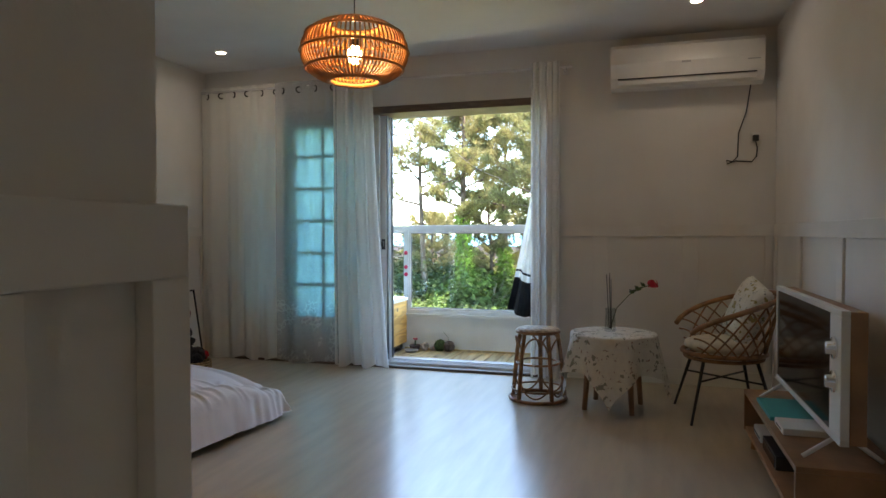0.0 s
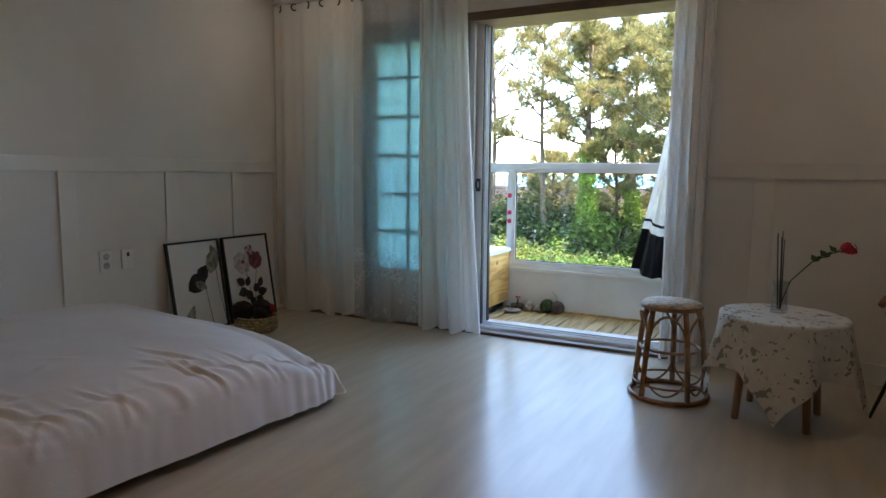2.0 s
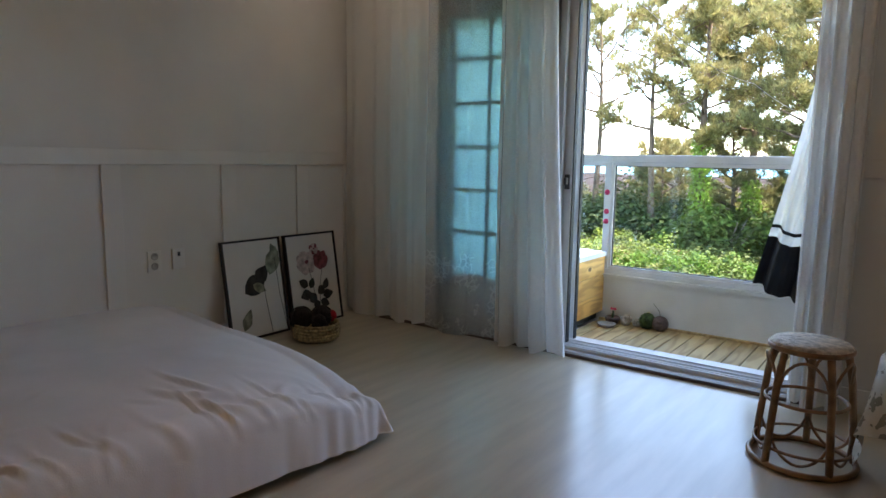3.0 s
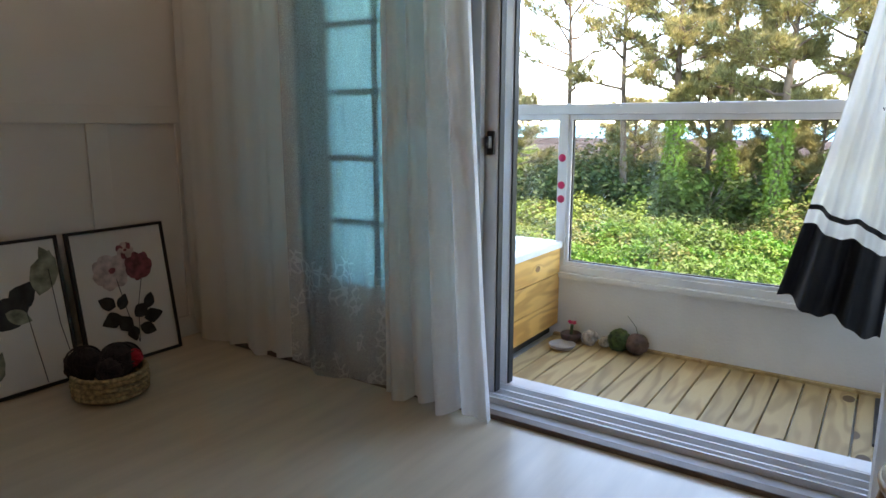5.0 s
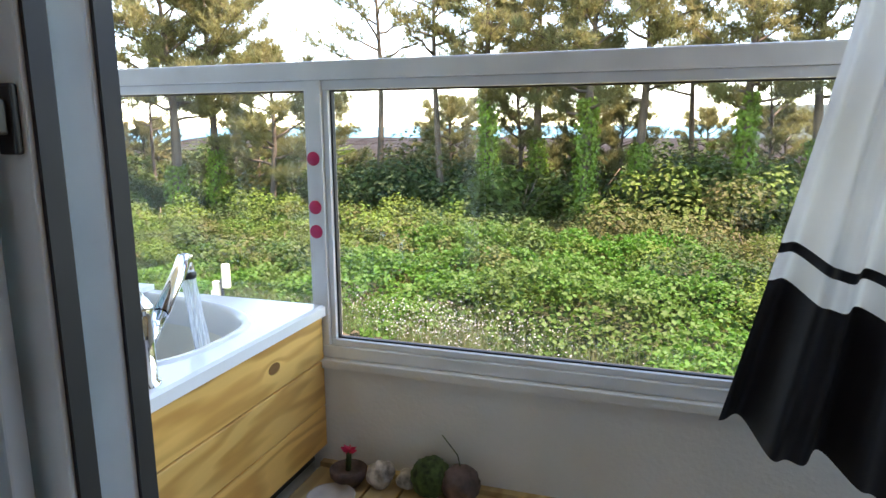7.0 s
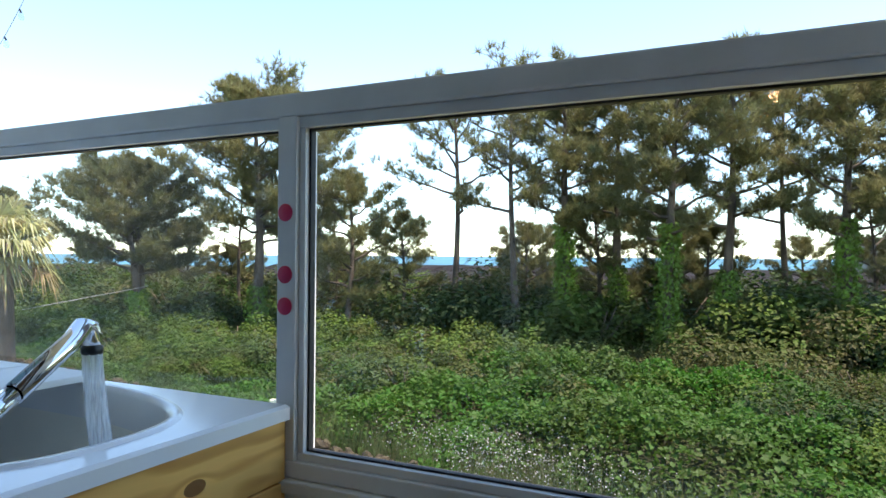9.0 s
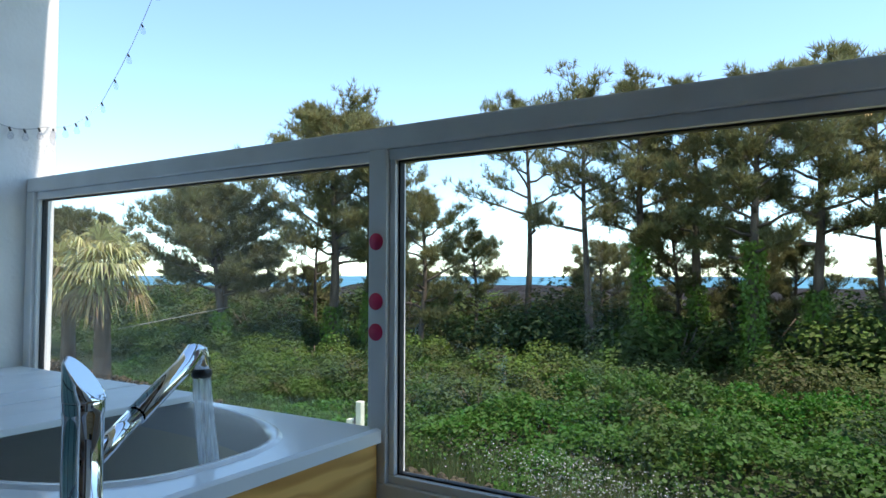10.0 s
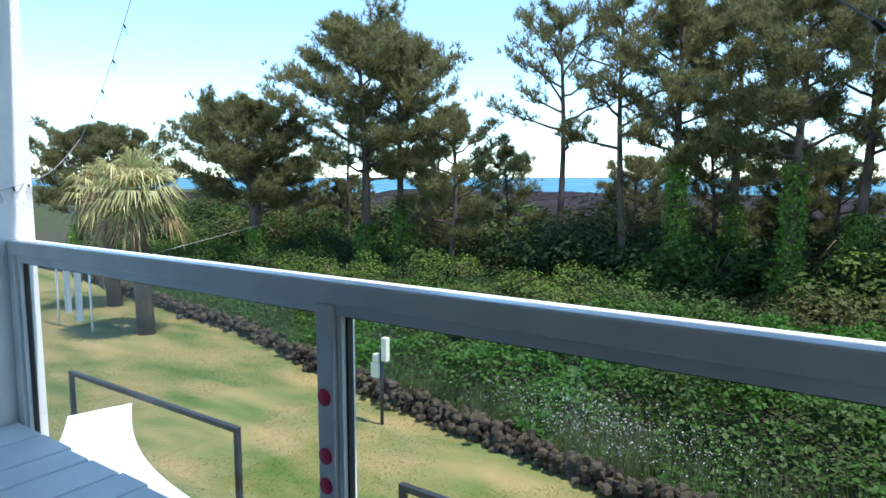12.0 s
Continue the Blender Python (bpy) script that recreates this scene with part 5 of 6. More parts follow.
def ground_z(x, y):
    """Height of the land: flat garden, a bank of scrub, then fields that fall away to the shore."""
    z = GZ
    if y > 40:
        z = GZ + min(1.0, (y - 40) / 25) * 1.6
    if y > 75:
        z -= ((y - 75) / 60) ** 1.3 * 2.2
    return z + 0.12 * noise.noise(Vector((x * 0.15, y * 0.15, 0)))


def ground():
    ys = [0.3, 2, 4, 6, 8, 10, 12, 14, 16, 18, 20, 23, 26, 30, 35, 40, 45, 50, 55, 60, 65, 70, 75, 85, 100, 120, 150, 200, 300]
    xs = [-300, -200, -140, -100, -75, -60, -50, -42, -36, -32] + list(range(-30, 31, 2)) + [34, 40, 50, 70, 100, 150, 250]
    return [(x, y, ground_z(x, y) if y < 150 else -13.0) for x in xs for y in ys], [(i * len(ys) + j, (i + 1) * len(ys) + j, (i + 1) * len(ys) + j + 1, i * len(ys) + j + 1) for i in range(len(xs) - 1) for j in range(len(ys) - 1)]


gr = setting("ground", ground(), "earth", "scrubby dark earth and fields sloping to the shore", "ground")
setting("ground_near", boxes((-60, 60, -60, 0.3, GZ - 0.3, GZ)), "earth", "ground under and behind the house", "ground")
setting("sea", boxes((-6000, 6000, 140, 4800, -13.2, -12.0)), "sea", "blue sea reaching the horizon", "sea")

# wall line of loose basalt: from the far side to the near corner
WALL = [Vector((-27.0, 13.4, 0)), Vector((-19.5, 12.0, 0)), Vector((-13.0, 10.9, 0)), Vector((-9.2, 9.75, 0)), Vector((-5.25, 8.75, 0)), Vector((-2.4, 8.1, 0)), Vector((1.5, 7.5, 0)), Vector((6.0, 7.2, 0))]


def on_wall(s):
    i = min(int(s), len(WALL) - 2)
    return WALL[i].lerp(WALL[i + 1], s - i)


def wall_y(x):
    for a, b in zip(WALL, WALL[1:]):
        if a.x <= x <= b.x:
            return a.y + (b.y - a.y) * (x - a.x) / (b.x - a.x)
    return WALL[0].y if x < WALL[0].x else WALL[-1].y


nx = 90
lawn_v, lawn_f = [], []
for i in range(nx + 1):
    x = -40 + 48 * i / nx
    y1 = wall_y(x) + 0.1
    for j in range(16):
        y = 1.6 + (y1 - 1.6) * j / 15
        lawn_v.append((x, y, GZ + 0.14 + 0.05 * noise.noise(Vector((x * 0.4, y * 0.4, 0)))))
for i in range(nx):
    for j in range(15):
        lawn_f.append((i * 16 + j, (i + 1) * 16 + j, (i + 1) * 16 + j + 1, i * 16 + j + 1))
setting("lawn", (lawn_v, lawn_f), "lawn", "mown lawn with dry straw-coloured patches", "lawn")
# grass blades
n = 160000
bx0, by0 = G.uniform(-24, 2, n), G.uniform(4.2, 12.5, n)
keep = np.array([wall_y(a) > b for a, b in zip(bx0, by0)])
bx0, by0 = bx0[keep], by0[keep]
gv, gf = [], []
for a, b, h, th, ln in zip(bx0, by0, G.uniform(0.0, 0.03, len(bx0)), G.uniform(0, 6.28, len(bx0)), G.uniform(-0.03, 0.03, len(bx0))):
    c, s = math.cos(th) * 0.007, math.sin(th) * 0.007
    i = len(gv)
    gv += [(a - c, b - s, GZ + 0.15), (a + c, b + s, GZ + 0.15), (a + ln, b + ln, GZ + 0.158 + 0.5 * h)]
    gf.append((i, i + 1, i + 2))
tagged(part("grass_blades", (gv, gf), "lawn"), "short uneven grass blades on the lawn", "grass", kind="stuff")

# rocks of the wall
rock_meshes = []
for k in range(10):
    bm = bmesh.new()
    bmesh.ops.create_icosphere(bm, subdivisions=1, radius=0.15)
    for vv in bm.verts:
        vv.co *= 1 + 0.45 * noise.noise(vv.co * 6 + Vector((k * 9, 0, 0)))
        vv.co.z *= 0.8
    me = bpy.data.meshes.new("stone")
    bm.to_mesh(me)
    bm.free()
    me.materials.append(M["rock"])
    rock_meshes.append(me)
sw = thing("stone_wall", "low dry wall of dark rough basalt stones", "stone wall")
for k in range(300):
    s = 2.0 + 3.6 * k / 300
    p = on_wall(s)
    ob = new("stone", rock_meshes[k % 10])
    ob.parent = sw
    sc = G.uniform(0.35, 0.7)
    ob.matrix_basis = Matrix.Translation(p + Vector((G.normal(0, 0.1), G.normal(0, 0.085), GZ + 0.14 + G.uniform(0.0, 0.34)))) @ Euler(tuple(G.uniform(0, 6, 3))).to_matrix().to_4x4() @ Matrix.Diagonal((sc, sc, sc, 1))
rv, rf = [], []
for k in range(1400):
    s = G.uniform(0, 2.0) if k < 600 else G.uniform(2.0, 6.9)
    p = on_wall(s) + Vector((G.normal(0, 0.15), G.normal(0, 0.1), GZ + 0.14 + G.uniform(-0.02, 0.34)))
    me = rock_meshes[k % 10]
    R = Euler(tuple(G.uniform(0, 6, 3))).to_matrix() * G.uniform(0.35, 0.75)
    i0 = len(rv)
    rv += [tuple(R @ v.co + p) for v in me.vertices]
    rf += [tuple(i + i0 for i in f.vertices) for f in me.polygons]
tagged(part("stone_rubble", (rv, rf), "rock", sw), kind="stuff")


# leaf clouds
def leaf_cloud(centres, size, rng, aspect=0.55, facing=None, spread=0.55):
    """One small four-cornered leaf at each centre; leaves turn their faces outward and to the sky, unevenly."""
    n = len(centres)
    up = np.tile((0.0, 0.0, 1.0), (n, 1)) if facing is None else np.asarray(facing)
    nrm = up + rng.normal(size=(n, 3)) * spread
    nrm /= np.linalg.norm(nrm, axis=1, keepdims=True) + 1e-9
    d = np.cross(nrm, rng.normal(size=(n, 3)))
    d /= np.linalg.norm(d, axis=1, keepdims=True) + 1e-9
    s = np.cross(nrm, d)
    L = (size * rng.uniform(0.6, 1.4, n))[:, None]
    v = np.stack([centres, centres + d * L * 0.5 + s * L * aspect * 0.5, centres + d * L - nrm * L * 0.15, centres + d * L * 0.5 - s * L * aspect * 0.5], 1).reshape(-1, 3)
    return v.tolist(), [(4 * i, 4 * i + 1, 4 * i + 2, 4 * i + 3) for i in range(n)]


def shrub_mesh(seed, n, size, lumps=13):
    rng = np.random.default_rng(seed)
    c = rng.normal(size=(lumps, 3)) * np.array([0.46, 0.46, 0.26]) + np.array([0, 0, 0.48])
    rad = rng.uniform(0.16, 0.42, lumps)
    k = rng.choice(lumps, n, p=rad ** 2 / (rad ** 2).sum())
    d = rng.normal(size=(n, 3))
    d[:, 2] = np.abs(d[:, 2]) - 0.35
    d /= np.linalg.norm(d, axis=1, keepdims=True)
    p = c[k] + d * (rad[k] * rng.uniform(0.5, 1.2, n) ** 0.6)[:, None]
    p[:, 2] = np.abs(p[:, 2])
    return leaf_cloud(p, size, rng, aspect=0.7, facing=d * 0.8 + np.array([0, 0, 0.45]), spread=0.38)


def shrub_kind(seed, material, label, group, n=3300, size=0.058):
    t = thing("shrub", label, "shrub", (0, -40, GZ), group=group)
    bm = bmesh.new()
    rng = random.Random(seed)
    for k in range(6):
        a = k * 1.05
        pipe(bm, [(0, 0, -0.1), (0.1 * math.cos(a), 0.1 * math.sin(a), 0.3), (0.35 * math.cos(a), 0.35 * math.sin(a), 0.75)], 0.018, 5, r1=0.006)
    part("stem", bm, "bark", t)
    part("foliage", shrub_mesh(seed, n, size), material, t)
    return t


KINDS = [shrub_kind(11, "leaf", "bushy bright green shrub under the pines", "green shrubs"), shrub_kind(12, "leaf_dark", "dense dark green shrub under the pines", "dark shrubs"),
         shrub_kind(13, "leaf_dry", "olive and reddish dry shrub under the pines", "dry shrubs"), shrub_kind(14, "leaf", "bushy bright green shrub under the pines", "green shrubs"),
         shrub_kind(15, "leaf_dark", "dense dark green shrub under the pines", "dark shrubs")]
spots = []
for k in range(205):
    y = 12.6 + 18.5 * G.uniform(0, 1) ** 1.15
    x = G.uniform(-1.35 * y - 5, 0.3 * y + 2.5)
    if y < wall_y(x) + (4.6 if -8 < x < 1.5 else 2.4):
        continue
    spots.append((x, y))
used = set()
for k, (x, y) in enumerate(spots):
    w = G.random()
    i = (0 if w < 0.27 else 3 if w < 0.5 else 1 if w < 0.68 else 2 if w < 0.82 else 4)
    if y > 22:
        i = (1, 4, 2, 1, 0, 4, 3)[k % 7]
    sc = G.uniform(0.8, 1.4) if y < 16 else G.uniform(0.8, 1.75) if y < 21 else G.uniform(1.5, 3.0)
    m = pose(x, y, ground_z(x, y) - 0.1, 0, 0, G.uniform(0, 360)) @ Matrix.Diagonal((sc * 1.25, sc * 1.25, sc, 1))
    if i not in used:
        KINDS[i].matrix_world = m
        used.add(i)
    else:
        b = copy_thing(KINDS[i], m)
        b.scale = (sc * 1.25, sc * 1.25, sc)
for i in range(5):
    if i not in used:
        KINDS[i].matrix_world = pose(-3 * i, 19, GZ)

# creeping vines that cover the bank behind the wall
n = 150000
vx = G.uniform(-22, 7, n)
wy = np.array([wall_y(a) for a in vx])
vy = wy + 0.2 + G.uniform(0, 1, n) ** 1.2 * 8.5
hz = np.array([0.8 * noise.noise(Vector((a * 0.5, b * 0.5, 5))) + 0.45 * noise.noise(Vector((a * 1.3, b * 1.3, 1))) + 0.2 * noise.noise(Vector((a * 3.1, b * 3.1, 8))) for a, b in zip(vx, vy)])
mass = np.exp(-((vx + 2.5) / 5.5) ** 2)
top = GZ + 0.22 + np.clip((vy - wy) / 4, 0, 1) * (0.35 + 0.45 * mass) + (0.45 + 0.5 * mass) * hz
vz = top - G.uniform(0, 1, n) ** 2 * 0.3
sel = G.uniform(0, 1, n) < np.clip(0.45 + 0.5 * mass + 0.6 * hz, 0.25, 1)
tagged(part("creeping_vines", leaf_cloud(np.stack([vx, vy, vz], 1)[sel], 0.09, G, aspect=0.85), "vine"), "dense bright green creeping vines on the bank", "vines", kind="stuff")
# tall pale weeds and white wild flowers behind the wall
n = 1500
c = np.stack([G.normal(-2.7, 1.15, n), np.zeros(n), np.full(n, GZ)], 1)
c[:, 1] = np.array([wall_y(a) for a in c[:, 0]]) + 0.3 + np.abs(G.normal(0, 0.65, n))
c[:, 2] += G.uniform(0.45, 1.0, n)
tagged(part("wild_flowers", leaf_cloud(c, 0.021, G, aspect=1.0, spread=0.9), "flower"), "scattered small white wild flowers behind the wall", "wild flowers", kind="stuff")
sv, sf = [], []
for k in range(5000):
    x = G.normal(-3.2, 1.6) if k < 1300 else G.uniform(-26, 8)
    y = wall_y(x) + 0.1 + abs(G.normal(0, 1.1))
    h, a, b = G.uniform(0.4, 0.95), G.normal(0, 0.14), G.normal(0, 0.14)
    i = len(sv)
    sv += [(x - 0.008, y, GZ), (x + 0.008, y, GZ), (x + a, y + b, GZ + h)]
    sf.append((i, i + 1, i + 2))
tagged(part("tall_grass", (sv, sf), "weed"), "tall thin grass and weed stalks behind the wall", "grass", kind="stuff")


# ---- pines ----
def tuft_cloud(tips, dirs, rng, blades=12, length=0.28, width=0.032):
    m = len(tips)
    P = np.repeat(tips, blades, 0)
    D = np.repeat(dirs, blades, 0) * 0.75 + rng.normal(size=(m * blades, 3)) * 0.5
    D /= np.linalg.norm(D, axis=1, keepdims=True)
    S = np.cross(D, rng.normal(size=D.shape))
    S /= np.linalg.norm(S, axis=1, keepdims=True) + 1e-9
    L = length * rng.uniform(0.6, 1.2, (m * blades, 1))
    P = P + D * rng.uniform(-0.05, 0.1, (m * blades, 1))
    v = np.stack([P - S * width * 0.5, P + S * width * 0.5, P + D * L], 1).reshape(-1, 3)
    return v.tolist(), [(3 * i, 3 * i + 1, 3 * i + 2) for i in range(m * blades)]


def pine(seed, H, crown0, spread, limbs, dens, label, lean=0.0, group="pines", ivy=0.0, r0=0.17, sparse=1.0):
    rng = np.random.default_rng(seed)
    t = thing("pine_tree", label, "pine tree", (0, -60, GZ), group=group)
    tr = []
    for k in range(9):
        f = k / 8
        tr.append(Vector((lean * H * f ** 1.4 + 0.12 * math.sin(f * 5 + seed), 0.12 * math.sin(f * 4 + 2 * seed), -0.2 + H * 0.96 * f)))
    part("trunk", pipe(bmesh.new(), tr, r0 * 1.25, 10, r1=0.04), "bark", t, "rough grey-brown trunk")
    tips, dirs = [], []
    def at(f):
        q = f * 8
        i = min(int(q), 7)
        return tr[i].lerp(tr[i + 1], q - i)
    for k in range(limbs):
        f = crown0 + (0.97 - crown0) * (k / max(1, limbs - 1)) ** 0.9
        o = at(f)
        a = k * 2.4 + rng.uniform(-0.4, 0.4) + seed
        rel = (f - crown0) / (1 - crown0)
        ln = spread * (0.55 + 0.75 * math.sin(math.pi * min(1, 0.22 + rel * 0.78)) ) * rng.uniform(0.7, 1.15)
        if rel > 0.8:
            ln *= 0.6
        up = 0.12 + 0.75 * rel + rng.uniform(-0.1, 0.15)
        d = Vector((math.cos(a), math.sin(a), up)).normalized()
        pts = [o]
        for j in range(1, 6):
            pts.append(o + d * ln * j / 5 + Vector((rng.normal(0, 0.06), rng.normal(0, 0.06), 0.05 * ln * (j / 5) ** 2 + rng.normal(0, 0.04))))
        bm = bmesh.new()
        pipe(bm, pts, 0.06 * (1.2 - 0.7 * rel), 6, r1=0.014)
        for j in range(2, 6):
            for s in range(int(7 * dens + 0.5)):
                b = a + rng.uniform(-1.3, 1.3)
                l2 = ln * rng.uniform(0.16, 0.42)
                d2 = Vector((math.cos(b), math.sin(b), rng.uniform(0.05, 0.9))).normalized()
                e = pts[j] + d2 * l2
                if s < 2:
                    pipe(bm, [pts[j], pts[j].lerp(e, 0.5) + Vector((0, 0, 0.03)), e], 0.012, 4, r1=0.006)
                for q in range(int(4.5 * sparse) + 1):
                    g = e.lerp(pts[j], rng.uniform(0, 0.75)) + Vector(rng.normal(0, 0.09, 3))
                    tips.append(g)
                    dirs.append((d2 * 0.5 + Vector((0, 0, 0.8))).normalized())
        part("limb", bm, "bark", t)
    for k in range(10):
        tips.append(at(0.97) + Vector(rng.normal(0, 0.16, 3)) + Vector((0, 0, 0.1 + 0.05 * k)))
        dirs.append(Vector((0, 0, 1)))
    part("crown", tuft_cloud(np.array([tuple(q) for q in tips]), np.array([tuple(q) for q in dirs]), rng), "needle", t, "open crown of needle tufts")
    if ivy:
        n = int(5200 * ivy)
        f = rng.uniform(0.03, ivy * 0.85, n) ** 1.0
        a = rng.uniform(0, 6.28, n)
        pts = np.array([tuple(at(q) + Vector((math.cos(w), math.sin(w), 0)) * (r0 + 0.04 + 0.17 * abs(rng.normal()) * (1.05 - q))) for q, w in zip(f, a)])
        part("ivy", leaf_cloud(pts, 0.11, rng, aspect=0.9, facing=np.stack([np.cos(a), np.sin(a), np.full(n, 0.4)], 1)), "ivy", t, "bright green ivy climbing the trunk")
    return t


V = dict(
    tall=pine(1, 11.2, 0.48, 2.3, 24, 0.95, "tall pine with a broad layered crown, ivy at its foot", r0=0.19, ivy=0.4),
    thin=pine(2, 11.8, 0.52, 2.5, 16, 0.6, "slender pine with an open airy crown", r0=0.14, sparse=0.7),
    ivy=pine(3, 11.0, 0.47, 2.3, 24, 1.0, "tall pine with ivy climbing its trunk", ivy=0.62, r0=0.2),
    lean=pine(4, 8.3, 0.42, 2.3, 28, 1.2, "leaning pine with a low dense crown", lean=0.16, ivy=0.4, r0=0.17),
    low=pine(5, 6.8, 0.3, 1.6, 20, 0.6, "young pine with a narrow crown", r0=0.11),
    dense=pine(6, 11.5, 0.42, 2.8, 34, 1.4, "large pine with a heavy dark crown", ivy=0.3, r0=0.22),
)
TREES = [("dense", -20.8, 17.8, 75, 0.64), ("lean", -19.8, 17.0, 180, 0.86), ("dense", -17.0, 20.0, 10, 0.92), ("tall", -15.6, 20.6, 90, 0.86), ("low", -13.3, 21.0, 20, 1.0), ("thin", -9.8, 23.0, 200, 0.9),
         ("thin", -7.2, 22.3, 70, 0.9), ("ivy", -5.3, 22.5, 140, 0.93), ("low", -4.9, 25.5, 60, 0.9), ("tall", -3.9, 24.6, 250, 0.93), ("ivy", -1.5, 20.0, 0, 0.85), ("tall", -0.1, 22.2, 120, 0.92),
         ("thin", 1.6, 26.5, 40, 0.85), ("ivy", 3.2, 22.5, 80, 0.88), ("tall", 5.4, 24.0, 300, 0.92), ("dense", 8.2, 23.0, 200, 0.95), ("thin", 11.5, 24.5, 10, 1.0),
         ("low", -8.3, 27.0, 10, 0.75), ("low", 4.6, 29.0, 30, 0.9), ("low", -28.6, 17.0, 10, 0.95), ("lean", -30.0, 15.0, 120, 0.8), ("low", -33.0, 17.0, 60, 0.95), ("thin", -21.5, 24.0, 0, 0.62), ("low", -24.0, 26.0, 45, 0.6), ("thin", -18.5, 27.5, 70, 0.6), ("low", -2.3, 27.0, 10, 0.8)] + [("low", -36 + 2.55 * k + 0.8 * math.sin(k * 2.1), 28.5 + 2.5 * math.sin(k * 1.3) + (0 if k > 9 else -2), 47 * k, (0.62, 0.72, 0.56, 0.68, 0.78)[k % 5] * (1 + 0.12 * math.sin(k * 3.1))) for k in range(20)]
seen = set()
for kind, x, y, rz, sc in TREES:
    m = pose(x, y, ground_z(x, y), 0, 0, rz)
    if kind in seen:
        o = copy_thing(V[kind], m)
    else:
        o = V[kind]
        o.matrix_world = m
        seen.add(kind)
    o.scale = (sc, sc, sc)


# ---- palms ----
def fan_palm(x, y, h, seed, label):
    rng = random.Random(seed)
    t = thing("palm_tree", label, "palm tree", (x, y, GZ + 0.12), group="fan palms")
    part("trunk", pipe(bmesh.new(), [(0.1, 0, -0.1), (0.0, 0, h * 0.3), (-0.05, 0, h * 0.7), (0, 0, h)], 0.24, 12, r1=0.16), "bark", t, "thick fibrous trunk")
    for k in range(34):
        a, el = k * 2.4 + rng.uniform(-0.35, 0.35), radians(80 - 130 * (k / 34) ** 0.9 + rng.uniform(-12, 12))
        dead = el < radians(-35)
        d = Vector((math.cos(a) * math.cos(el), math.sin(a) * math.cos(el), math.sin(el)))
        o = Vector((0, 0, h - 0.05))
        pet = 0.4 + 0.45 * rng.random()
        c = o + d * pet + Vector((0, 0, -0.08))
        side = d.cross(Vector((0, 0, 1)))
        side = side.normalized() if side.length > 0.01 else Vector((1, 0, 0))
        upv = side.cross(d)
        bm = bmesh.new()
        pipe(bm, [o, o.lerp(c, 0.6) + Vector((0, 0, 0.03)), c], 0.012, 4)
        for j in range(22):
            w = radians(-85 + 170 * j / 21)
            dr2 = (d * math.cos(w) + side * math.sin(w)).normalized()
            ln = (0.62 + 0.4 * rng.random()) * (0.8 + 0.2 * math.cos(w))
            sdv = dr2.cross(upv).normalized() * 0.028
            m1 = c + dr2 * ln * 0.55
            e = c + dr2 * ln + Vector((0, 0, -0.26 - 0.4 * rng.random()))
            v = [bm.verts.new(q) for q in (c, m1 + sdv, e, m1 - sdv)]
            bm.faces.new(v)
        part("frond", bm, "dead" if dead or k % 11 == 9 else "palm", t, "dry hanging frond" if dead or k % 11 == 9 else "")


fan_palm(-15.2, 9.45, 3.75, 1, "fan palm with green and drying fronds on the lawn")
fan_palm(-19.6, 11.0, 3.6, 2, "smaller fan palm beside another palm")

# ---- garden things ----
def garden_frame(x0, x1, y, top, label):
    f = thing("metal_frame", label, "metal frame", group="garden frames")
    part("top_bar", boxes((x0, x1, y - 0.03, y + 0.03, top - 0.06, top), bevel=0.006), "black_metal", f)
    for x in (x0, x1 - 0.06):
        part("post", boxes((x, x + 0.06, y - 0.03, y + 0.03, GZ + 0.1, top - 0.0605), bevel=0.006), "black_metal", f)


garden_frame(-8.55, -4.88, 4.45, -1.25, "black steel frame of a shade sail on the lawn")
garden_frame(-2.65, 1.0, 4.45, -1.25, "black steel frame of a shade sail on the lawn")
sl = thing("shade_sail", "white stretched shade sail cloth by the house", "shade sail")
ca, cb2, cc, cd = Vector((-7.5, 3.9, -1.52)), Vector((-6.9, 4.4, -1.37)), Vector((-3.5, 3.45, -1.52)), Vector((-5.5, 2.0, -1.57))


def sail(u, v):
    a = ca.lerp(cb2, v)
    b = cd.lerp(cc, v)
    q = a.lerp(b, u)
    return (q.x - 0.25 * math.sin(math.pi * u) * (v - 0.5), q.y - 0.45 * math.sin(math.pi * u) * (v - 0.4), q.z - 0.12 * math.sin(math.pi * u) * math.sin(math.pi * v))


part("cloth", grid_sheet(sail, 24, 16), "sail", sl)
part("rope", pipe(bmesh.new(), [cb2, (-6.85, 4.45, -1.26)], 0.008, 6), "wire", sl)
gl = thing("garden_lamp", "pale garden lamp boxes on a dark pole by the wall", "garden lamp", (-6.05, 8.2, GZ + 0.12))
part("pole", pipe(bmesh.new(), [(0, 0, 0), (0, 0, 1.25)], 0.03, 8), "black_metal", gl)
part("lamp_box", boxes((-0.19, -0.02, -0.06, 0.06, 0.8, 1.05), bevel=0.015), "cream", gl, "cream lamp box")
part("lamp_box", boxes((-0.16, -0.03, -0.05, 0.05, 1.051, 1.2), bevel=0.015), "cream", gl, "cream lamp box")
part("lamp_box", boxes((0.031, 0.14, -0.05, 0.05, 1.1, 1.5), bevel=0.015), "cream", gl, "cream lamp box")
ld = thing("clothes_stand", "white washing hanging from a white stand on the lawn", "washing", (-17.3, 8.7, GZ + 0.12))
part("stand", pipes([(-0.9, 0, 0), (-0.9, 0, 1.75)], [(0.9, 0, 0), (0.9, 0, 1.75)], [(-0.9, 0, 1.74), (0.9, 0, 1.74)], r=0.03), "plastic", ld)
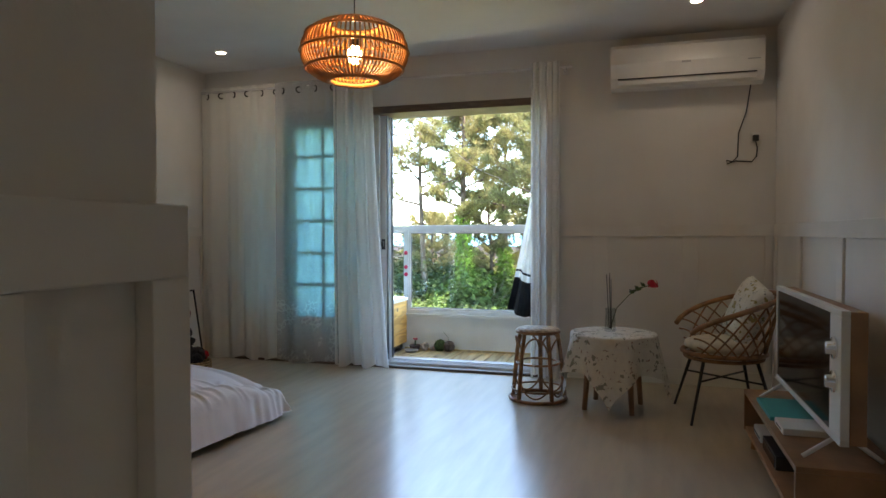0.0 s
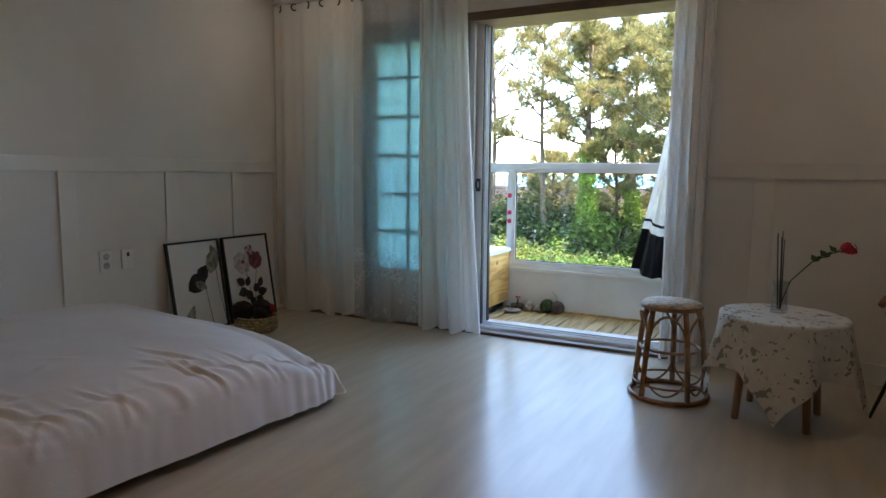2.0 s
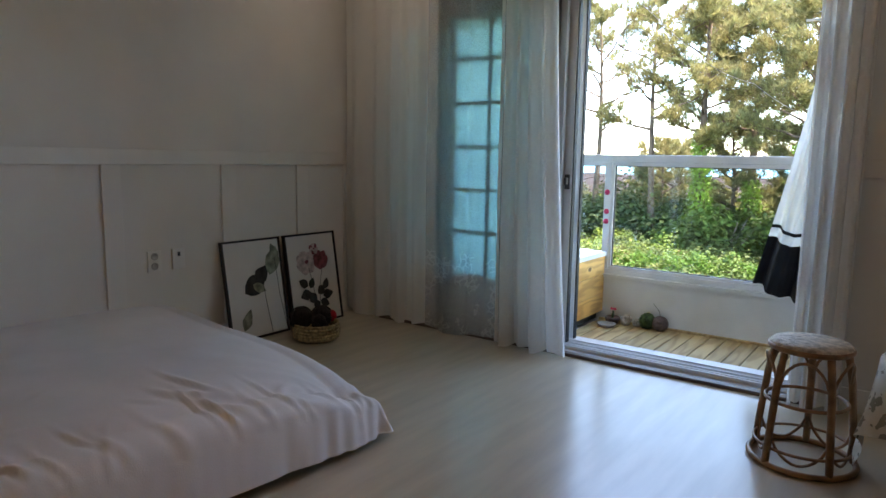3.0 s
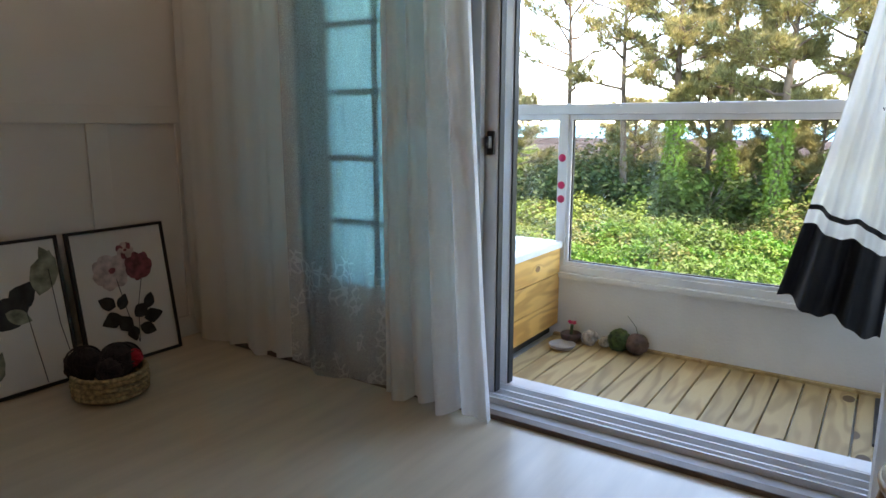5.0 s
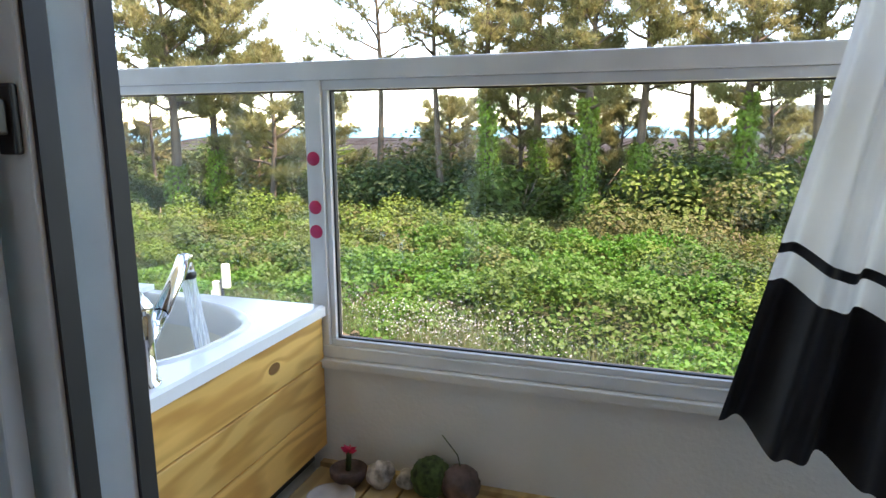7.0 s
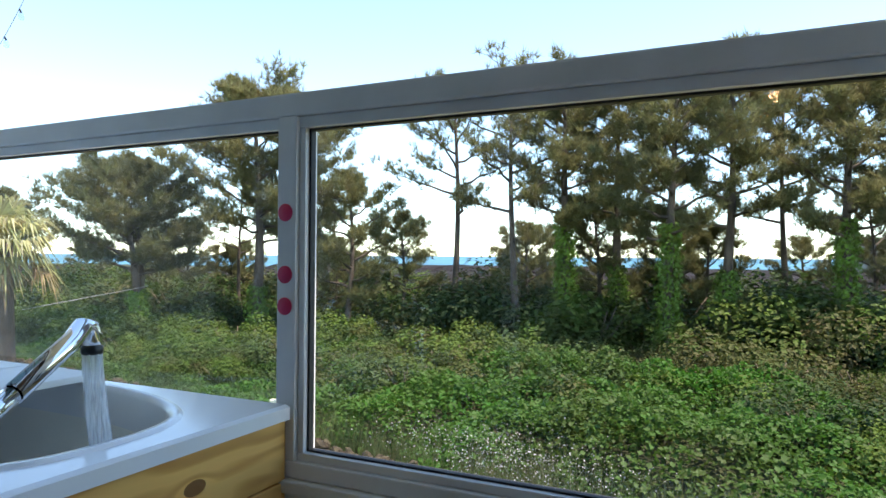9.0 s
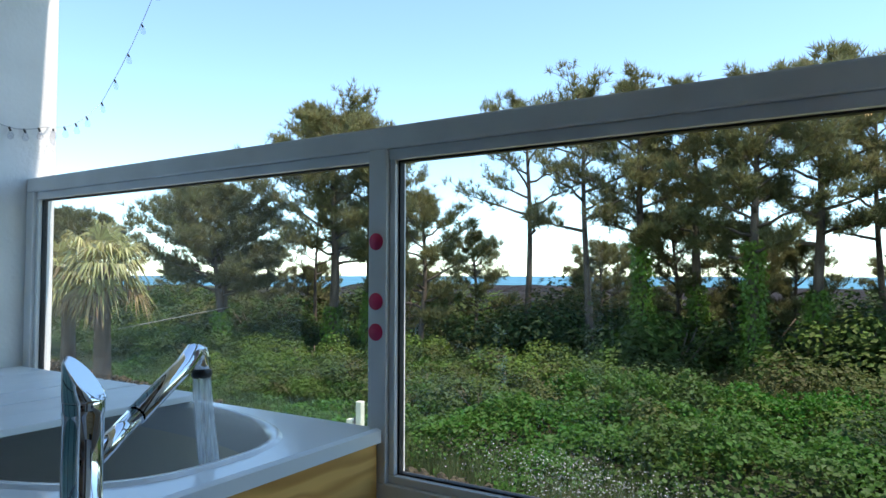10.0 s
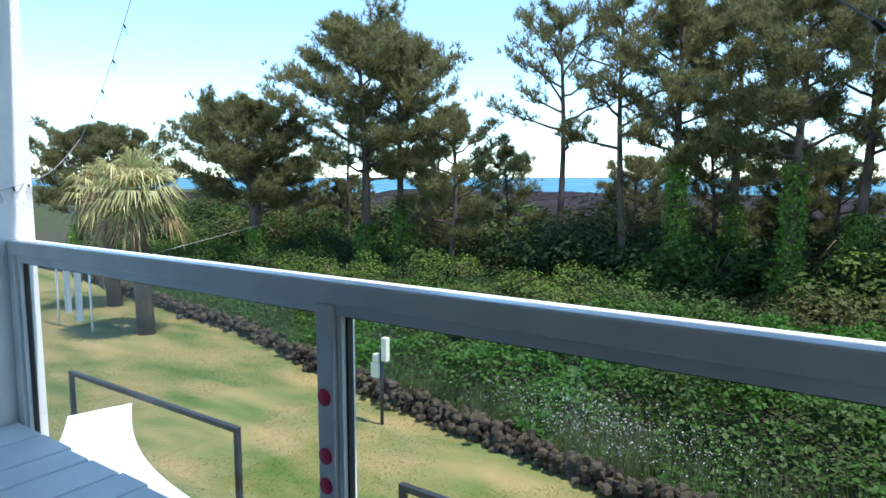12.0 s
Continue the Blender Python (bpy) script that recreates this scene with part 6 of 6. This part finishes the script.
for x, h in ((-0.35, 1.35), (0.25, 1.5)):
    part("cloth", grid_sheet(lambda u, v: (x - 0.17 + 0.34 * u, 0.04 * math.sin(u * 9), 1.75 - h * v), 14, 10), "cloth_white", ld, "white cloth")
gw = thing("guy_wire", "thin wire stretched from a pine to the garden", "wire")
part("wire", pipe(bmesh.new(), [(-19.4, 17.0, -0.4), (-15.0, 9.7, -0.55)], 0.007, 5), "wire", gw)

# far greenhouses under black netting, and a far flat-roofed house
def net_house(x, y, w, l, h, rz):
    t = thing("net_house", "long low greenhouse covered with black shade netting", "greenhouse", (x, y, ground_z(x, y) - 0.3), rz, group="black net houses")
    bm = grid_sheet(lambda u, v: (-w / 2 * math.cos(math.pi * u), l * (v - 0.5), h * math.sin(math.pi * u) ** 0.8), 16, 10)
    part("cover", bm, "net", t)
    part("end_wall", grid_sheet(lambda u, v: (-w / 2 * math.cos(math.pi * u), -l / 2 + 0.02, h * math.sin(math.pi * u) ** 0.8 * v), 16, 2), "net", t)
    for k in range(7):
        yy = l * (k / 6 - 0.5)
        part("hoop", pipe(bmesh.new(), [(-w / 2 * math.cos(a), yy, h * math.sin(a) ** 0.8 + 0.03) for a in (math.pi * (0.02 + 0.96 * j / 14) for j in range(15))], 0.05, 5), "net", t)


for x, y, w, l, h, rz in ((-42, 47, 14, 40, 2.6, 80), (-24, 50, 12, 36, 2.8, 85), (-9, 50, 9, 30, 3.1, 70), (3, 52, 9, 30, 3.0, 60), (16, 52, 10, 36, 2.9, 75), (-62, 46, 16, 40, 2.8, 70), (-2, 66, 12, 40, 1.7, 85), (-30, 68, 14, 46, 1.7, 88)):
    net_house(x, y, w, l, h * 0.68, rz)
hs = thing("far_house", "far flat-roofed concrete house near the shore", "house", (12.5, 75, ground_z(12.5, 75)))
part("wall", boxes((-4, 4, -3, 3, 0, 3.6)), "concrete", hs)
part("roof", boxes((-4.2, 4.2, -3.2, 3.2, 3.601, 3.9)), "concrete", hs)
for x in (-2.4, 0.8):
    part("window", boxes((x, x + 1.3, -3.03, -3.001, 1.2, 2.4)), "screen", hs)
